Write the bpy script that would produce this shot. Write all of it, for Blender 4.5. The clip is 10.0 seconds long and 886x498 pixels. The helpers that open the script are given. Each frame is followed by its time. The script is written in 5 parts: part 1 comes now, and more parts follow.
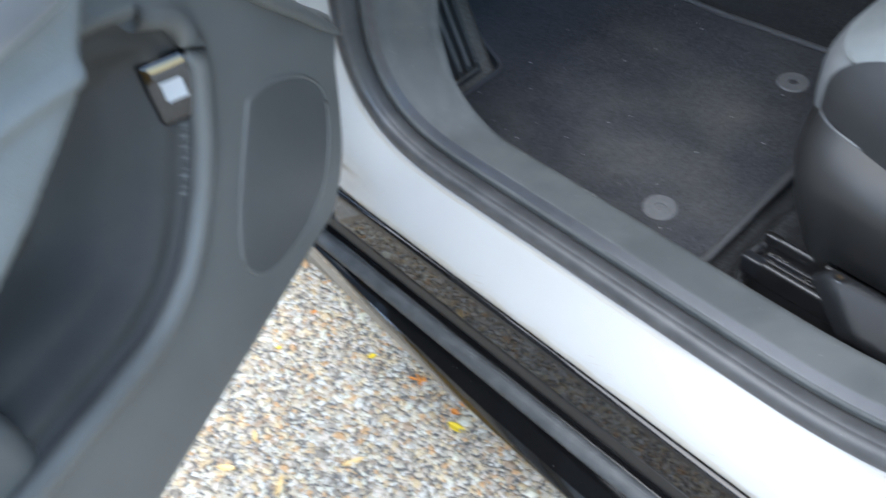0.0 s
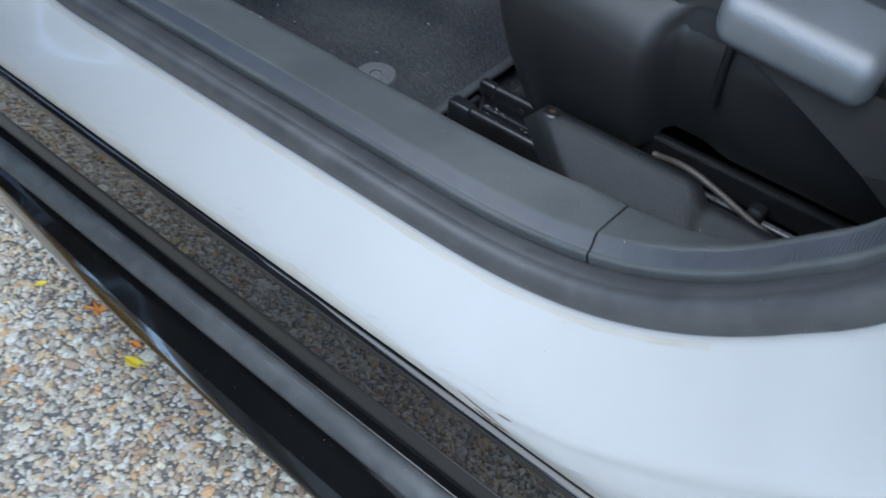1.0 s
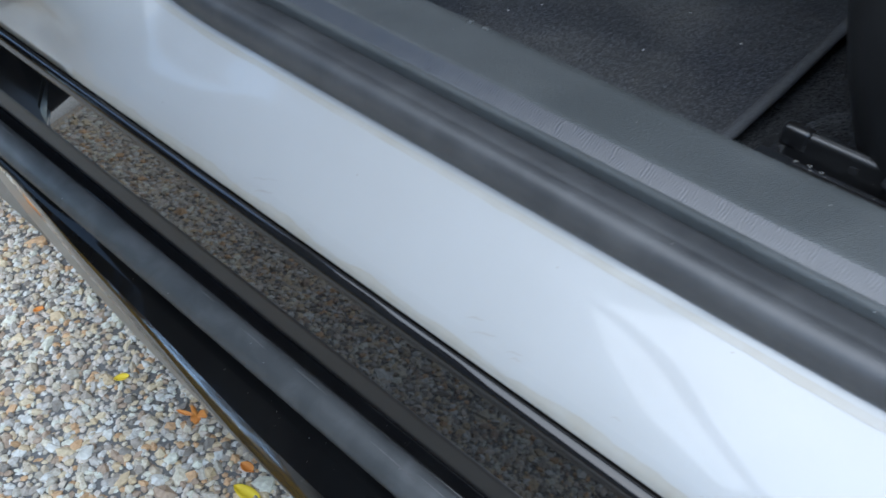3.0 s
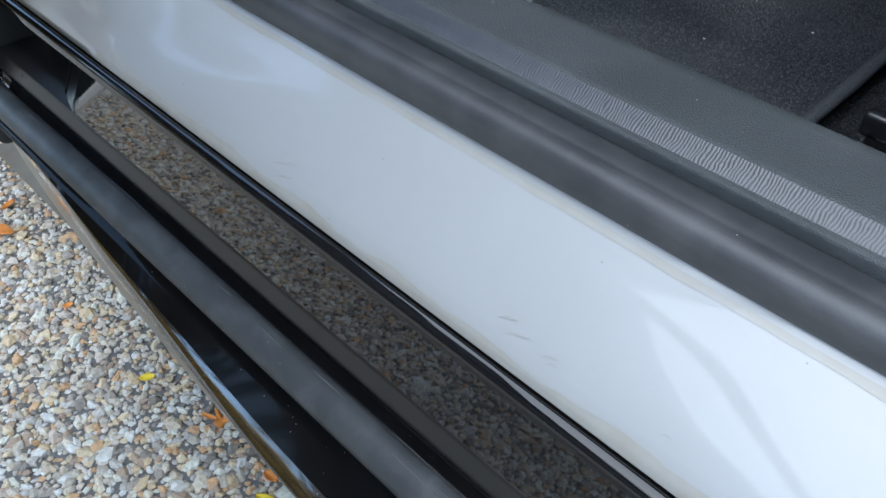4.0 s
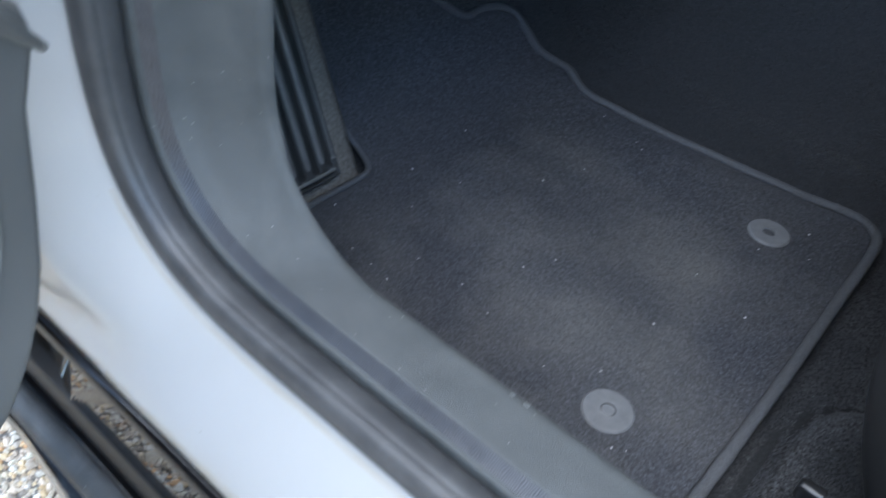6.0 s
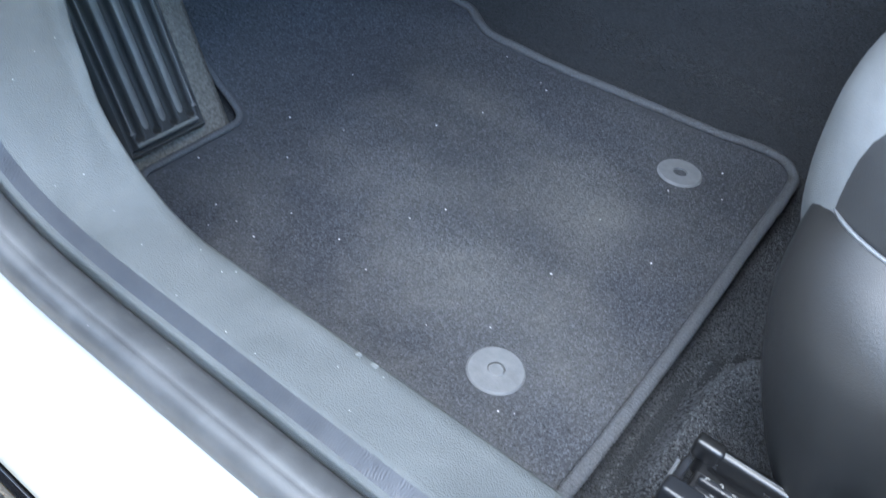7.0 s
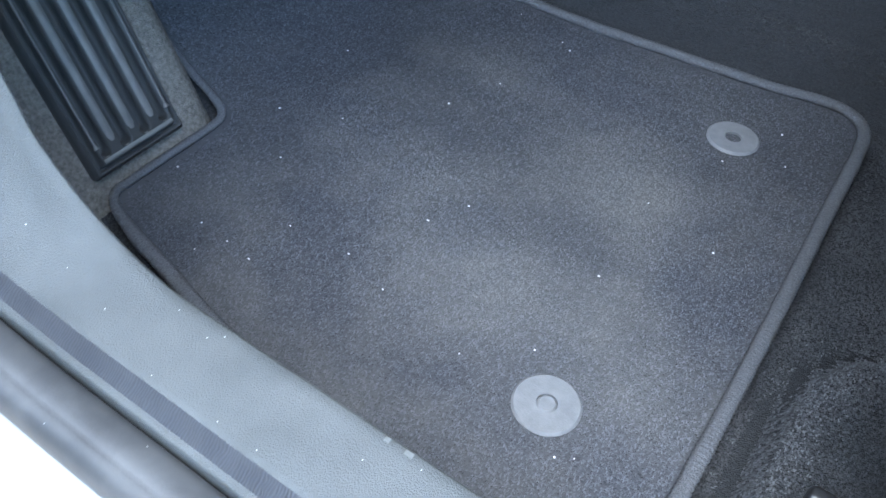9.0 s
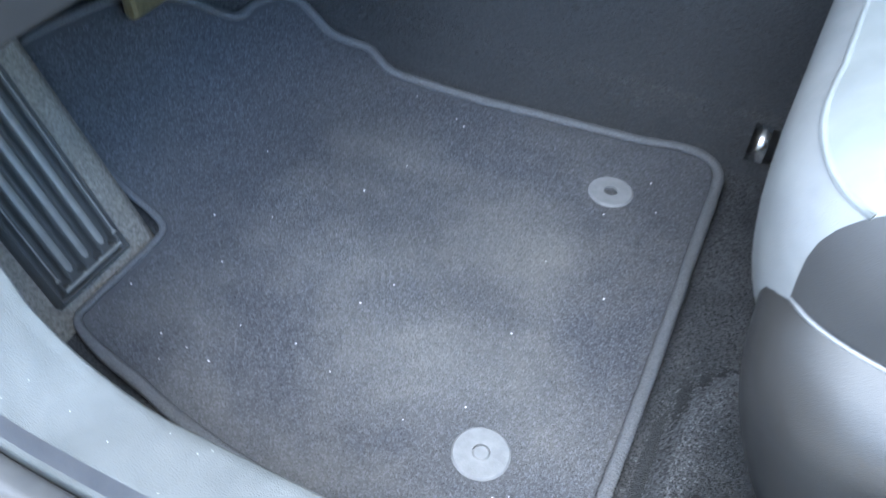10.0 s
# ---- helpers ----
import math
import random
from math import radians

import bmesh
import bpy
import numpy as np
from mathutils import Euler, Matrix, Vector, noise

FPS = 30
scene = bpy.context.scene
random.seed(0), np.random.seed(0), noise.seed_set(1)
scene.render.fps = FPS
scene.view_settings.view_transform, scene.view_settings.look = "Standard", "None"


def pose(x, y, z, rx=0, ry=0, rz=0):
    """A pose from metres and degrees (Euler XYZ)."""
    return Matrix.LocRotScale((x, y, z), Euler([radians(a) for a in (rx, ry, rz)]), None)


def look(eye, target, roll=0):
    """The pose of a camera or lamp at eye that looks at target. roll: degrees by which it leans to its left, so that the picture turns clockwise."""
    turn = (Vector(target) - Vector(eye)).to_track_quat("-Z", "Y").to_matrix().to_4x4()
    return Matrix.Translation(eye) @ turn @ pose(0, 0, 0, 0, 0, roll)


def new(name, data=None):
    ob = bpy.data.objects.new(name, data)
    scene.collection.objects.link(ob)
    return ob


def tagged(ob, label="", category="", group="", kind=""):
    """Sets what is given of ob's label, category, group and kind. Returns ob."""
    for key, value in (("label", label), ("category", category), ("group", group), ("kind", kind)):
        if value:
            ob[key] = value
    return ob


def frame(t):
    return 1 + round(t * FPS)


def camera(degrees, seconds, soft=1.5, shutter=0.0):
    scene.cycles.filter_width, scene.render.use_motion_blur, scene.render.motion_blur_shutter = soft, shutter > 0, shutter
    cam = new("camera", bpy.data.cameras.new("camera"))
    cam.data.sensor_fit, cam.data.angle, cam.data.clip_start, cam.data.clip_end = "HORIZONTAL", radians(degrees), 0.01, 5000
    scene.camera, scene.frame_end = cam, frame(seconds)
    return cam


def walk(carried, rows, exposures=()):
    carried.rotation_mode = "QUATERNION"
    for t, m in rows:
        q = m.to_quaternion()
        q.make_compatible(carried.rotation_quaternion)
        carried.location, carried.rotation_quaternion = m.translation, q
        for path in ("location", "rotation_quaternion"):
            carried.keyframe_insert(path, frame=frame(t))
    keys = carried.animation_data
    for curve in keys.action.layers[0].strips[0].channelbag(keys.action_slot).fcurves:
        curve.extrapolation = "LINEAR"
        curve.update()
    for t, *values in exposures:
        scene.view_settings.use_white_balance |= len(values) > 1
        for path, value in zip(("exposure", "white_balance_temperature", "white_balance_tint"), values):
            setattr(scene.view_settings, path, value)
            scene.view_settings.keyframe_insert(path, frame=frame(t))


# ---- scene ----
cam = camera(57.4, 10.0, shutter=0.35)
PATH = [
    (0, (0.443, -0.364, 1.106), (-0.570, 0.432, -0.423), -7.9),
    (0.5, (0.559, -0.309, 0.982), (-0.316, 0.653, -0.537), 0.3),
    (1, (0.589, -0.236, 0.808), (-0.24, 0.853, -0.65), 3.3),
    (1.5, (0.553, -0.204, 0.71), (-0.263, 0.941, -0.713), 3.5),
    (2, (0.492, -0.185, 0.666), (-0.351, 0.975, -0.729), 3.5),
    (2.5, (0.416, -0.201, 0.682), (-0.465, 0.948, -0.698), 3.4),
    (3, (0.333, -0.191, 0.659), (-0.592, 0.913, -0.728), 2.5),
    (3.2, (0.325, -0.212, 0.622), (-0.657, 0.939, -0.685), 3.7),
    (4.3, (0.324, -0.153, 0.619), (-0.713, 0.859, -0.76), -0.5),
    (4.5, (0.31, -0.164, 0.639), (-0.716, 0.862, -0.737), 0.1),
    (5, (0.252, -0.182, 0.687), (-0.759, 0.863, -0.685), 1.6),
    (5.5, (0.234, -0.19, 0.742), (-0.787, 0.868, -0.614), 3.1),
    (6, (0.195, -0.132, 0.827), (-0.687, 1.072, -0.505), 7.7),
    (6.2, (0.184, -0.102, 0.842), (-0.649, 1.12, -0.505), 7.7),
    (7.3, (0.236, -0.045, 0.747), (-0.527, 1.186, -0.632), 8.2),
    (7.5, (0.236, -0.042, 0.746), (-0.522, 1.173, -0.649), 7.8),
    (8, (0.227, -0.028, 0.765), (-0.523, 1.153, -0.665), 6.6),
    (8.5, (0.207, -0.004, 0.77), (-0.535, 1.15, -0.686), 5.3),
    (9, (0.155, 0.03, 0.728), (-0.571, 1.185, -0.733), 3.9),
    (9.5, (0.157, 0.04, 0.737), (-0.483, 1.24, -0.729), 4.0),
    (10, (0.166, 0.003, 0.837), (-0.41, 1.273, -0.596), 2.2),
]
EXPOSURES = [(0.0, 3.02, 7050, 5), (0.5, 2.65, 6900, 5), (1.0, 2.46, 6500, 3), (5.0, 2.28, 6600, 3), (6.0, 3.18, 6650, 5), (7.3, 4.26, 6400, 3), (8.5, 4.14, 6350, 3), (10.0, 4.74, 6500, 3)]
walk(cam, [(t, look(eye, target, roll)) for t, eye, target, roll in PATH], EXPOSURES)
from mathutils.bvhtree import BVHTree

# ---- world and light ----
world = bpy.data.worlds.new("sky")
scene.world = world
world.use_nodes = True
wn = world.node_tree.nodes
sky = wn.new("ShaderNodeTexSky")
sky.sky_type = "NISHITA"
sky.sun_disc = False
sky.sun_elevation = radians(72)
sky.sun_rotation = radians(180)
sky.air_density, sky.dust_density = 1.0, 0.3
wn["Background"].inputs["Strength"].default_value = 0.15
world.node_tree.links.new(sky.outputs[0], wn["Background"].inputs["Color"])
sun = new("sun", bpy.data.lights.new("sun", "SUN"))
sun.data.energy, sun.data.angle, sun.data.color = 0.64, radians(72), (1.0, 0.97, 0.93)
sun.matrix_world = look((0.0, -0.95, 2.9), (0, 0, 0))


# ---- materials ----
def material(name, base, rough=0.5, metal=0.0, second=None, scale=20.0, mix=0.5, bump=0.0, bump_scale=400.0,
             coat=0.0, broad=None, broad_scale=8.0, spots=None, spot_scale=300.0, spot_size=0.12, kind="noise", spec=0.5):
    """A surface with broad tone variation, fine relief and, where asked, sparse specks of dust."""
    m = bpy.data.materials.new(name)
    m.use_nodes = True
    nt, N = m.node_tree, m.node_tree.nodes
    L = nt.links.new
    b = N["Principled BSDF"]
    b.inputs["Roughness"].default_value = rough
    b.inputs["Metallic"].default_value = metal
    b.inputs["Coat Weight"].default_value = coat
    b.inputs["Coat Roughness"].default_value = 0.04
    b.inputs["Specular IOR Level"].default_value = spec
    tc = N.new("ShaderNodeTexCoord")
    colour = None
    if second:
        n1 = N.new("ShaderNodeTexNoise")
        n1.inputs["Scale"].default_value = scale
        n1.inputs["Detail"].default_value = 5
        n1.inputs["Roughness"].default_value = 0.6
        L(tc.outputs["Object"], n1.inputs["Vector"])
        ramp = N.new("ShaderNodeValToRGB")
        ramp.color_ramp.elements[0].position = 0.5 - mix / 2
        ramp.color_ramp.elements[1].position = 0.5 + mix / 2
        ramp.color_ramp.elements[0].color = (*base, 1)
        ramp.color_ramp.elements[1].color = (*second, 1)
        L(n1.outputs["Fac"], ramp.inputs["Fac"])
        colour = ramp.outputs["Color"]
        rmap = N.new("ShaderNodeMapRange")
        rmap.inputs["To Min"].default_value = rough - min(0.06, 0.3 * rough)
        rmap.inputs["To Max"].default_value = min(1.0, rough + min(0.06, 0.3 * rough))
        L(n1.outputs["Fac"], rmap.inputs["Value"])
        L(rmap.outputs["Result"], b.inputs["Roughness"])
    if broad:
        n3 = N.new("ShaderNodeTexNoise")
        n3.inputs["Scale"].default_value = broad_scale
        n3.inputs["Detail"].default_value = 6
        n3.inputs["Roughness"].default_value = 0.55
        n3.inputs["Distortion"].default_value = 0.6
        L(tc.outputs["Object"], n3.inputs["Vector"])
        r3 = N.new("ShaderNodeValToRGB")
        r3.color_ramp.elements[0].position, r3.color_ramp.elements[1].position = 0.42, 0.68
        r3.color_ramp.elements[0].color, r3.color_ramp.elements[1].color = (0, 0, 0, 1), (1, 1, 1, 1)
        L(n3.outputs["Fac"], r3.inputs["Fac"])
        m3 = N.new("ShaderNodeMix")
        m3.data_type = "RGBA"
        m3.blend_type = "SCREEN"
        L(r3.outputs["Color"], m3.inputs["Factor"])
        if colour:
            L(colour, m3.inputs["A"])
        else:
            m3.inputs["A"].default_value = (*base, 1)
        m3.inputs["B"].default_value = (*broad, 1)
        colour = m3.outputs["Result"]
    if spots:
        v = N.new("ShaderNodeTexVoronoi")
        v.inputs["Scale"].default_value = spot_scale
        L(tc.outputs["Object"], v.inputs["Vector"])
        less = N.new("ShaderNodeMath")
        less.operation = "LESS_THAN"
        less.inputs[1].default_value = spot_size
        L(v.outputs["Distance"], less.inputs[0])
        pick = N.new("ShaderNodeSeparateColor")
        L(v.outputs["Color"], pick.inputs["Color"])
        few = N.new("ShaderNodeMath")
        few.operation = "GREATER_THAN"
        few.inputs[1].default_value = 0.8
        L(pick.outputs["Red"], few.inputs[0])
        both = N.new("ShaderNodeMath")
        both.operation = "MULTIPLY"
        L(less.outputs[0], both.inputs[0])
        L(few.outputs[0], both.inputs[1])
        mx = N.new("ShaderNodeMix")
        mx.data_type = "RGBA"
        L(both.outputs[0], mx.inputs["Factor"])
        if colour:
            L(colour, mx.inputs["A"])
        else:
            mx.inputs["A"].default_value = (*base, 1)
        mx.inputs["B"].default_value = (*spots, 1)
        colour = mx.outputs["Result"]
    if colour:
        L(colour, b.inputs["Base Color"])
    else:
        b.inputs["Base Color"].default_value = (*base, 1)
    if bump:
        if kind == "voronoi":
            n2 = N.new("ShaderNodeTexVoronoi")
            out = n2.outputs["Distance"]
        elif kind == "ripple":
            # fine wavy creases across the strip, their shade also multiplied into the colour
            n2 = N.new("ShaderNodeTexWave")
            n2.inputs["Distortion"].default_value, n2.inputs["Detail"].default_value, n2.inputs["Detail Scale"].default_value = 8.0, 3.0, 0.6
            out = n2.outputs["Fac"]
            tone, shade = N.new("ShaderNodeMapRange"), N.new("ShaderNodeMix")
            tone.inputs["To Min"].default_value, tone.inputs["To Max"].default_value = 0.78, 1.14
            shade.data_type, shade.blend_type = "RGBA", "MULTIPLY"
            shade.inputs["Factor"].default_value = 1.0
            L(out, tone.inputs["Value"])
            L(colour, shade.inputs["A"])
            L(tone.outputs["Result"], shade.inputs["B"])
            L(shade.outputs["Result"], b.inputs["Base Color"])
        else:
            n2 = N.new("ShaderNodeTexNoise")
            n2.inputs["Detail"].default_value = 4
            out = n2.outputs["Fac"]
        n2.inputs["Scale"].default_value = bump_scale
        L(tc.outputs["Object"], n2.inputs["Vector"])
        bm_ = N.new("ShaderNodeBump")
        bm_.inputs["Strength"].default_value = bump
        bm_.inputs["Distance"].default_value = 0.0015
        L(out, bm_.inputs["Height"])
        L(bm_.outputs["Normal"], b.inputs["Normal"])
    return m


M_WHITE = material("white_paint", (0.405, 0.403, 0.394), 0.36, coat=0.5, second=(0.375, 0.369, 0.353), scale=13, mix=0.75,
                   spots=(0.30, 0.27, 0.22), spot_scale=95, spot_size=0.05)
M_GLOSS = material("gloss_black", (0.005, 0.005, 0.006), 0.02, spec=0.7, coat=0.1, second=(0.010, 0.010, 0.010), scale=25, spots=(0.20, 0.20, 0.19), spot_scale=260, spot_size=0.06)
M_LOWER = material("dusty_black", (0.004, 0.004, 0.0045), 0.06, second=(0.006, 0.006, 0.006), scale=30, spec=0.10, spots=(0.30, 0.30, 0.29), spot_scale=260, spot_size=0.075)
# tan stands in for the ground mirrored in the black flank, with dust specks
M_FLANK = material("dusty_ground_reflection", (0.170, 0.148, 0.118), 0.30, second=(0.250, 0.222, 0.180), scale=28, spec=0.6, spots=(0.32, 0.31, 0.29), spot_scale=260, spot_size=0.075)
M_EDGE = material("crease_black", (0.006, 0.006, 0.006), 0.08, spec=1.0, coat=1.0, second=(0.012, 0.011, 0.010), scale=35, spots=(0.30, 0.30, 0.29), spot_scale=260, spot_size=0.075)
M_LIP = material("lip_black", (0.005, 0.005, 0.006), 0.05, spec=0.55, second=(0.010, 0.010, 0.010), scale=25, spots=(0.16, 0.16, 0.15), spot_scale=260, spot_size=0.05)
M_LEDGE = material("satin_ledge", (0.012, 0.0112, 0.0105), 0.30, second=(0.017, 0.0158, 0.0148), scale=40, spec=0.45, bump=0.1, bump_scale=900)
M_RUB = material("rub_strip_plastic", (0.036, 0.039, 0.040), 0.50, spec=0.36, second=(0.048, 0.051, 0.053), scale=26, bump=0.12, bump_scale=900, broad=(0.03, 0.03, 0.03), broad_scale=35, spots=(0.4, 0.4, 0.4), spot_scale=170, spot_size=0.05)
M_SEAL = material("seal_rubber", (0.036, 0.037, 0.039), 0.48, spec=0.65, second=(0.062, 0.062, 0.063), scale=22, mix=0.4, bump=0.08, bump_scale=700,
                  broad=(0.014, 0.014, 0.013), broad_scale=45, spots=(0.35, 0.34, 0.32), spot_scale=110, spot_size=0.04)
M_TRIM = material("trim_plastic", (0.0530, 0.0572, 0.0568), 0.52, second=(0.0720, 0.0775, 0.0772), scale=14, bump=0.34, bump_scale=1300, spec=0.35,
                  kind="voronoi", broad=(0.030, 0.030, 0.029), broad_scale=10, spots=(0.5, 0.5, 0.48), spot_scale=170, spot_size=0.06)
M_STRIPE = material("trim_grain", (0.036, 0.038, 0.044), 0.34, second=(0.050, 0.052, 0.058), scale=60, bump=0.16, bump_scale=190, spec=0.75, kind="ripple")
M_CARPET = material("cabin_carpet", (0.023, 0.024, 0.0255), 0.95, second=(0.039, 0.0405, 0.043), scale=420, mix=0.35, bump=1.0, bump_scale=900, spec=0.08)
M_PLASTIC = material("seat_plastic", (0.021, 0.0195, 0.0182), 0.42, spec=0.42, second=(0.027, 0.027, 0.0267), scale=12, bump=0.14, bump_scale=1700, kind="voronoi")
M_BLACK = material("black_metal", (0.007, 0.007, 0.008), 0.34, spec=0.7, second=(0.014, 0.014, 0.014), scale=60, spots=(0.16, 0.16, 0.15), spot_scale=200, spot_size=0.10)
M_DOOR = material("door_plastic", (0.106, 0.106, 0.099), 0.45, second=(0.130, 0.130, 0.122), scale=10, bump=0.2, bump_scale=1500, kind="voronoi",
                  broad=(0.014, 0.014, 0.013), broad_scale=9)
M_DARK = material("dark_lining", (0.008, 0.008, 0.009), 0.8, second=(0.014, 0.014, 0.014), scale=20)
M_PIPE = material("seat_piping", (0.16, 0.20, 0.27), 0.5, second=(0.20, 0.24, 0.30), scale=60)
M_FRONT = material("seat_front_cloth", (0.150, 0.156, 0.158), 0.75, second=(0.19, 0.197, 0.198), scale=40, bump=0.5, bump_scale=1300, spec=0.3)
M_LEATHER = material("seat_leatherette", (0.030, 0.0305, 0.0315), 0.50, spec=0.28, second=(0.042, 0.042, 0.042), scale=15, bump=0.16, bump_scale=1500, kind="voronoi")
M_FABRIC = material("seat_fabric", (0.175, 0.188, 0.186), 0.85, second=(0.220, 0.235, 0.230), scale=30, bump=0.5, bump_scale=1500, spec=0.2)
M_RING = material("fastener_plastic", (0.110, 0.114, 0.118), 0.5, second=(0.165, 0.170, 0.174), scale=110, bump=0.2, bump_scale=900)
M_HANDLE = material("satin_silver", (0.45, 0.46, 0.47), 0.35, metal=0.7, second=(0.52, 0.53, 0.54), scale=18)
M_HEAD = material("roof_cloth", (0.42, 0.42, 0.41), 0.9, second=(0.46, 0.46, 0.45), scale=30, bump=0.2, bump_scale=900)
# paler than the seat plastic, for the lever and the cover's rim
M_LEVER = material("grey_satin_plastic", (0.100, 0.104, 0.108), 0.32, spec=1.0, second=(0.120, 0.125, 0.130), scale=20, bump=0.2, bump_scale=1400, kind="voronoi")
M_STEEL = material("bright_metal", (0.6, 0.6, 0.6), 0.25, metal=1.0)


# ---- mesh helpers ----
def mesh_object(name, verts, faces, mat, parent=None, label="", smooth=True):
    me = bpy.data.meshes.new(name)
    me.from_pydata([tuple(map(float, v)) for v in verts], [], faces)
    me.materials.append(mat)
    me.update()
    if smooth:
        me.shade_smooth()
    ob = new(name, me)
    if parent:
        ob.parent = parent
    if label:
        ob["label"] = label
    return ob


def part(name, bm, mat, parent=None, label="", smooth=False):
    me = bpy.data.meshes.new(name)
    bm.to_mesh(me)
    bm.free()
    me.materials.append(mat)
    if smooth:
        me.shade_smooth()
    ob = new(name, me)
    if parent:
        ob.parent = parent
    if label:
        ob["label"] = label
    return ob


def thing(name, label, category, group="", kind=""):
    return tagged(new(name), label, category, group, kind)


def grid_faces(rows, cols, closed=False):
    out = []
    span = cols if closed else cols - 1
    for i in range(rows - 1):
        for j in range(span):
            k = (j + 1) % cols
            out.append((i * cols + j, i * cols + k, (i + 1) * cols + k, (i + 1) * cols + j))
    return out


def smooth_line(points, step=0.01):
    """A Catmull-Rom line through the points, sampled at even steps."""
    p = np.array(points, float)
    p = np.vstack([2 * p[0] - p[1], p, 2 * p[-1] - p[-2]])
    out = []
    for i in range(1, len(p) - 2):
        n = max(2, int(np.linalg.norm(p[i + 1] - p[i]) / step * 2))
        for t in np.arange(n) / n:
            a, b, c, d = p[i - 1], p[i], p[i + 1], p[i + 2]
            out.append(0.5 * (2 * b + (c - a) * t + (2 * a - 5 * b + 4 * c - d) * t * t + (3 * b - a - 3 * c + d) * t ** 3))
    out.append(p[-2])
    out = np.array(out)
    s = np.r_[0, np.cumsum(np.linalg.norm(np.diff(out, axis=0), axis=1))]
    n = max(2, int(round(s[-1] / step)) + 1)
    return np.stack([np.interp(np.linspace(0, s[-1], n), s, out[:, k]) for k in range(out.shape[1])], 1)


def tube(name, path, radius, mat, parent=None, label="", sides=10, closed=False, flat=1.0):
    """A round bar along a path of 3D points."""
    path = np.array(path, float)
    n = len(path)
    verts = []
    for i in range(n):
        a, b = (path[i - 1], path[(i + 1) % n]) if closed else (path[max(i - 1, 0)], path[min(i + 1, n - 1)])
        t = Vector(b - a).normalized()
        side = t.cross(Vector((0, 0, 1)))
        side = side.normalized() if side.length > 1e-4 else Vector((1, 0, 0))
        up = side.cross(t)
        r = radius[i] if hasattr(radius, "__len__") else radius
        for k in range(sides):
            g = 2 * math.pi * k / sides
            verts.append(Vector(path[i]) + side * (r * math.cos(g)) + up * (r * flat * math.sin(g)))
    faces = []
    for i in range(n if closed else n - 1):
        for k in range(sides):
            j, l = (i + 1) % n, (k + 1) % sides
            faces.append((i * sides + k, j * sides + k, j * sides + l, i * sides + l))
    if not closed:
        faces += [tuple(range(sides - 1, -1, -1)), tuple((n - 1) * sides + k for k in range(sides))]
    return mesh_object(name, verts, faces, mat, parent, label)


def box(name, lo, hi, mat, parent=None, label="", bevel=0.003, turn=None, segments=2):
    """A block with rounded edges between two corners; turn: a pose it is moved by."""
    bm = bmesh.new()
    bmesh.ops.create_cube(bm, size=1)
    c, d = (Vector(lo) + Vector(hi)) / 2, Vector(hi) - Vector(lo)
    bmesh.ops.transform(bm, matrix=Matrix.Translation(c) @ Matrix.Diagonal((*d, 1)), verts=bm.verts)
    if bevel:
        bmesh.ops.bevel(bm, geom=bm.edges[:], offset=bevel, segments=segments, profile=0.5, affect="EDGES")
    if turn:
        bmesh.ops.transform(bm, matrix=turn, verts=bm.verts)
    return part(name, bm, mat, parent, label, smooth=segments > 2)


def disc(name, centre, radius, height, mat, parent=None, label="", sides=40, hole=0.0, edge=0.0015):
    """A low round plate, with a rounded rim and maybe a hole."""
    rings = [(hole, 0), (hole, height), (radius - edge, height), (radius, height - edge), (radius, 0)]
    verts, rows = [], len(rings)
    for r, z in rings:
        for k in range(sides):
            g = 2 * math.pi * k / sides
            verts.append((centre[0] + r * math.cos(g), centre[1] + r * math.sin(g), centre[2] + z))
    return mesh_object(name, verts, grid_faces(rows, sides, True), mat, parent, label, smooth=False)


def ease(a, b, x):
    t = min(1.0, max(0.0, (x - a) / (b - a)))
    return t * t * (3 - 2 * t)


# ---- the door opening, as a line in x and z that the sections follow ----
OPENING = smooth_line([(-0.285, 1.05), (-0.268, 0.75), (-0.264, 0.60), (-0.266, 0.54), (-0.262, 0.49), (-0.247, 0.452), (-0.219, 0.423), (-0.18, 0.406),
                       (-0.13, 0.399), (-0.05, 0.398), (0.12, 0.398), (0.30, 0.398), (0.37, 0.4005), (0.422, 0.4085), (0.464, 0.4215), (0.501, 0.4405),
                       (0.532, 0.463), (0.559, 0.489), (0.592, 0.5275), (0.63, 0.61), (0.66, 0.71), (0.685, 0.86), (0.70, 1.05)], 0.012)
_tan = np.gradient(OPENING, axis=0)
_tan /= np.linalg.norm(_tan, axis=1)[:, None]
OUTWARD = np.stack([_tan[:, 1], -_tan[:, 0]], 1)
CORNER_F = [ease(-0.08, -0.262, x) if z < 0.5 else 1.0 for x, z in OPENING]
CORNER_F = [1.0 if (x < 0 and z > 0.47) else w for (x, z), w in zip(OPENING, CORNER_F)]


def along_opening(name, section, mat, parent, label="", rows=None):
    """A strip that follows the door opening; section(w, x, z) gives (distance outward, y) pairs; rows: places along the line."""
    rows = range(len(OPENING)) if rows is None else rows
    verts, cols = [], 0
    k = np.arange(len(OPENING))
    for i in rows:
        cx_, cz_ = np.interp(i, k, OPENING[:, 0]), np.interp(i, k, OPENING[:, 1])
        ox, oz = np.interp(i, k, OUTWARD[:, 0]), np.interp(i, k, OUTWARD[:, 1])
        sec = section(float(np.interp(i, k, CORNER_F)), cx_, cz_)
        cols = len(sec)
        for n, y in sec:
            verts.append((cx_ + ox * n, y, cz_ + oz * n))
    faces = [tuple(reversed(q)) for q in grid_faces(len(rows), cols)]
    return mesh_object(name, verts, faces, mat, parent, label)


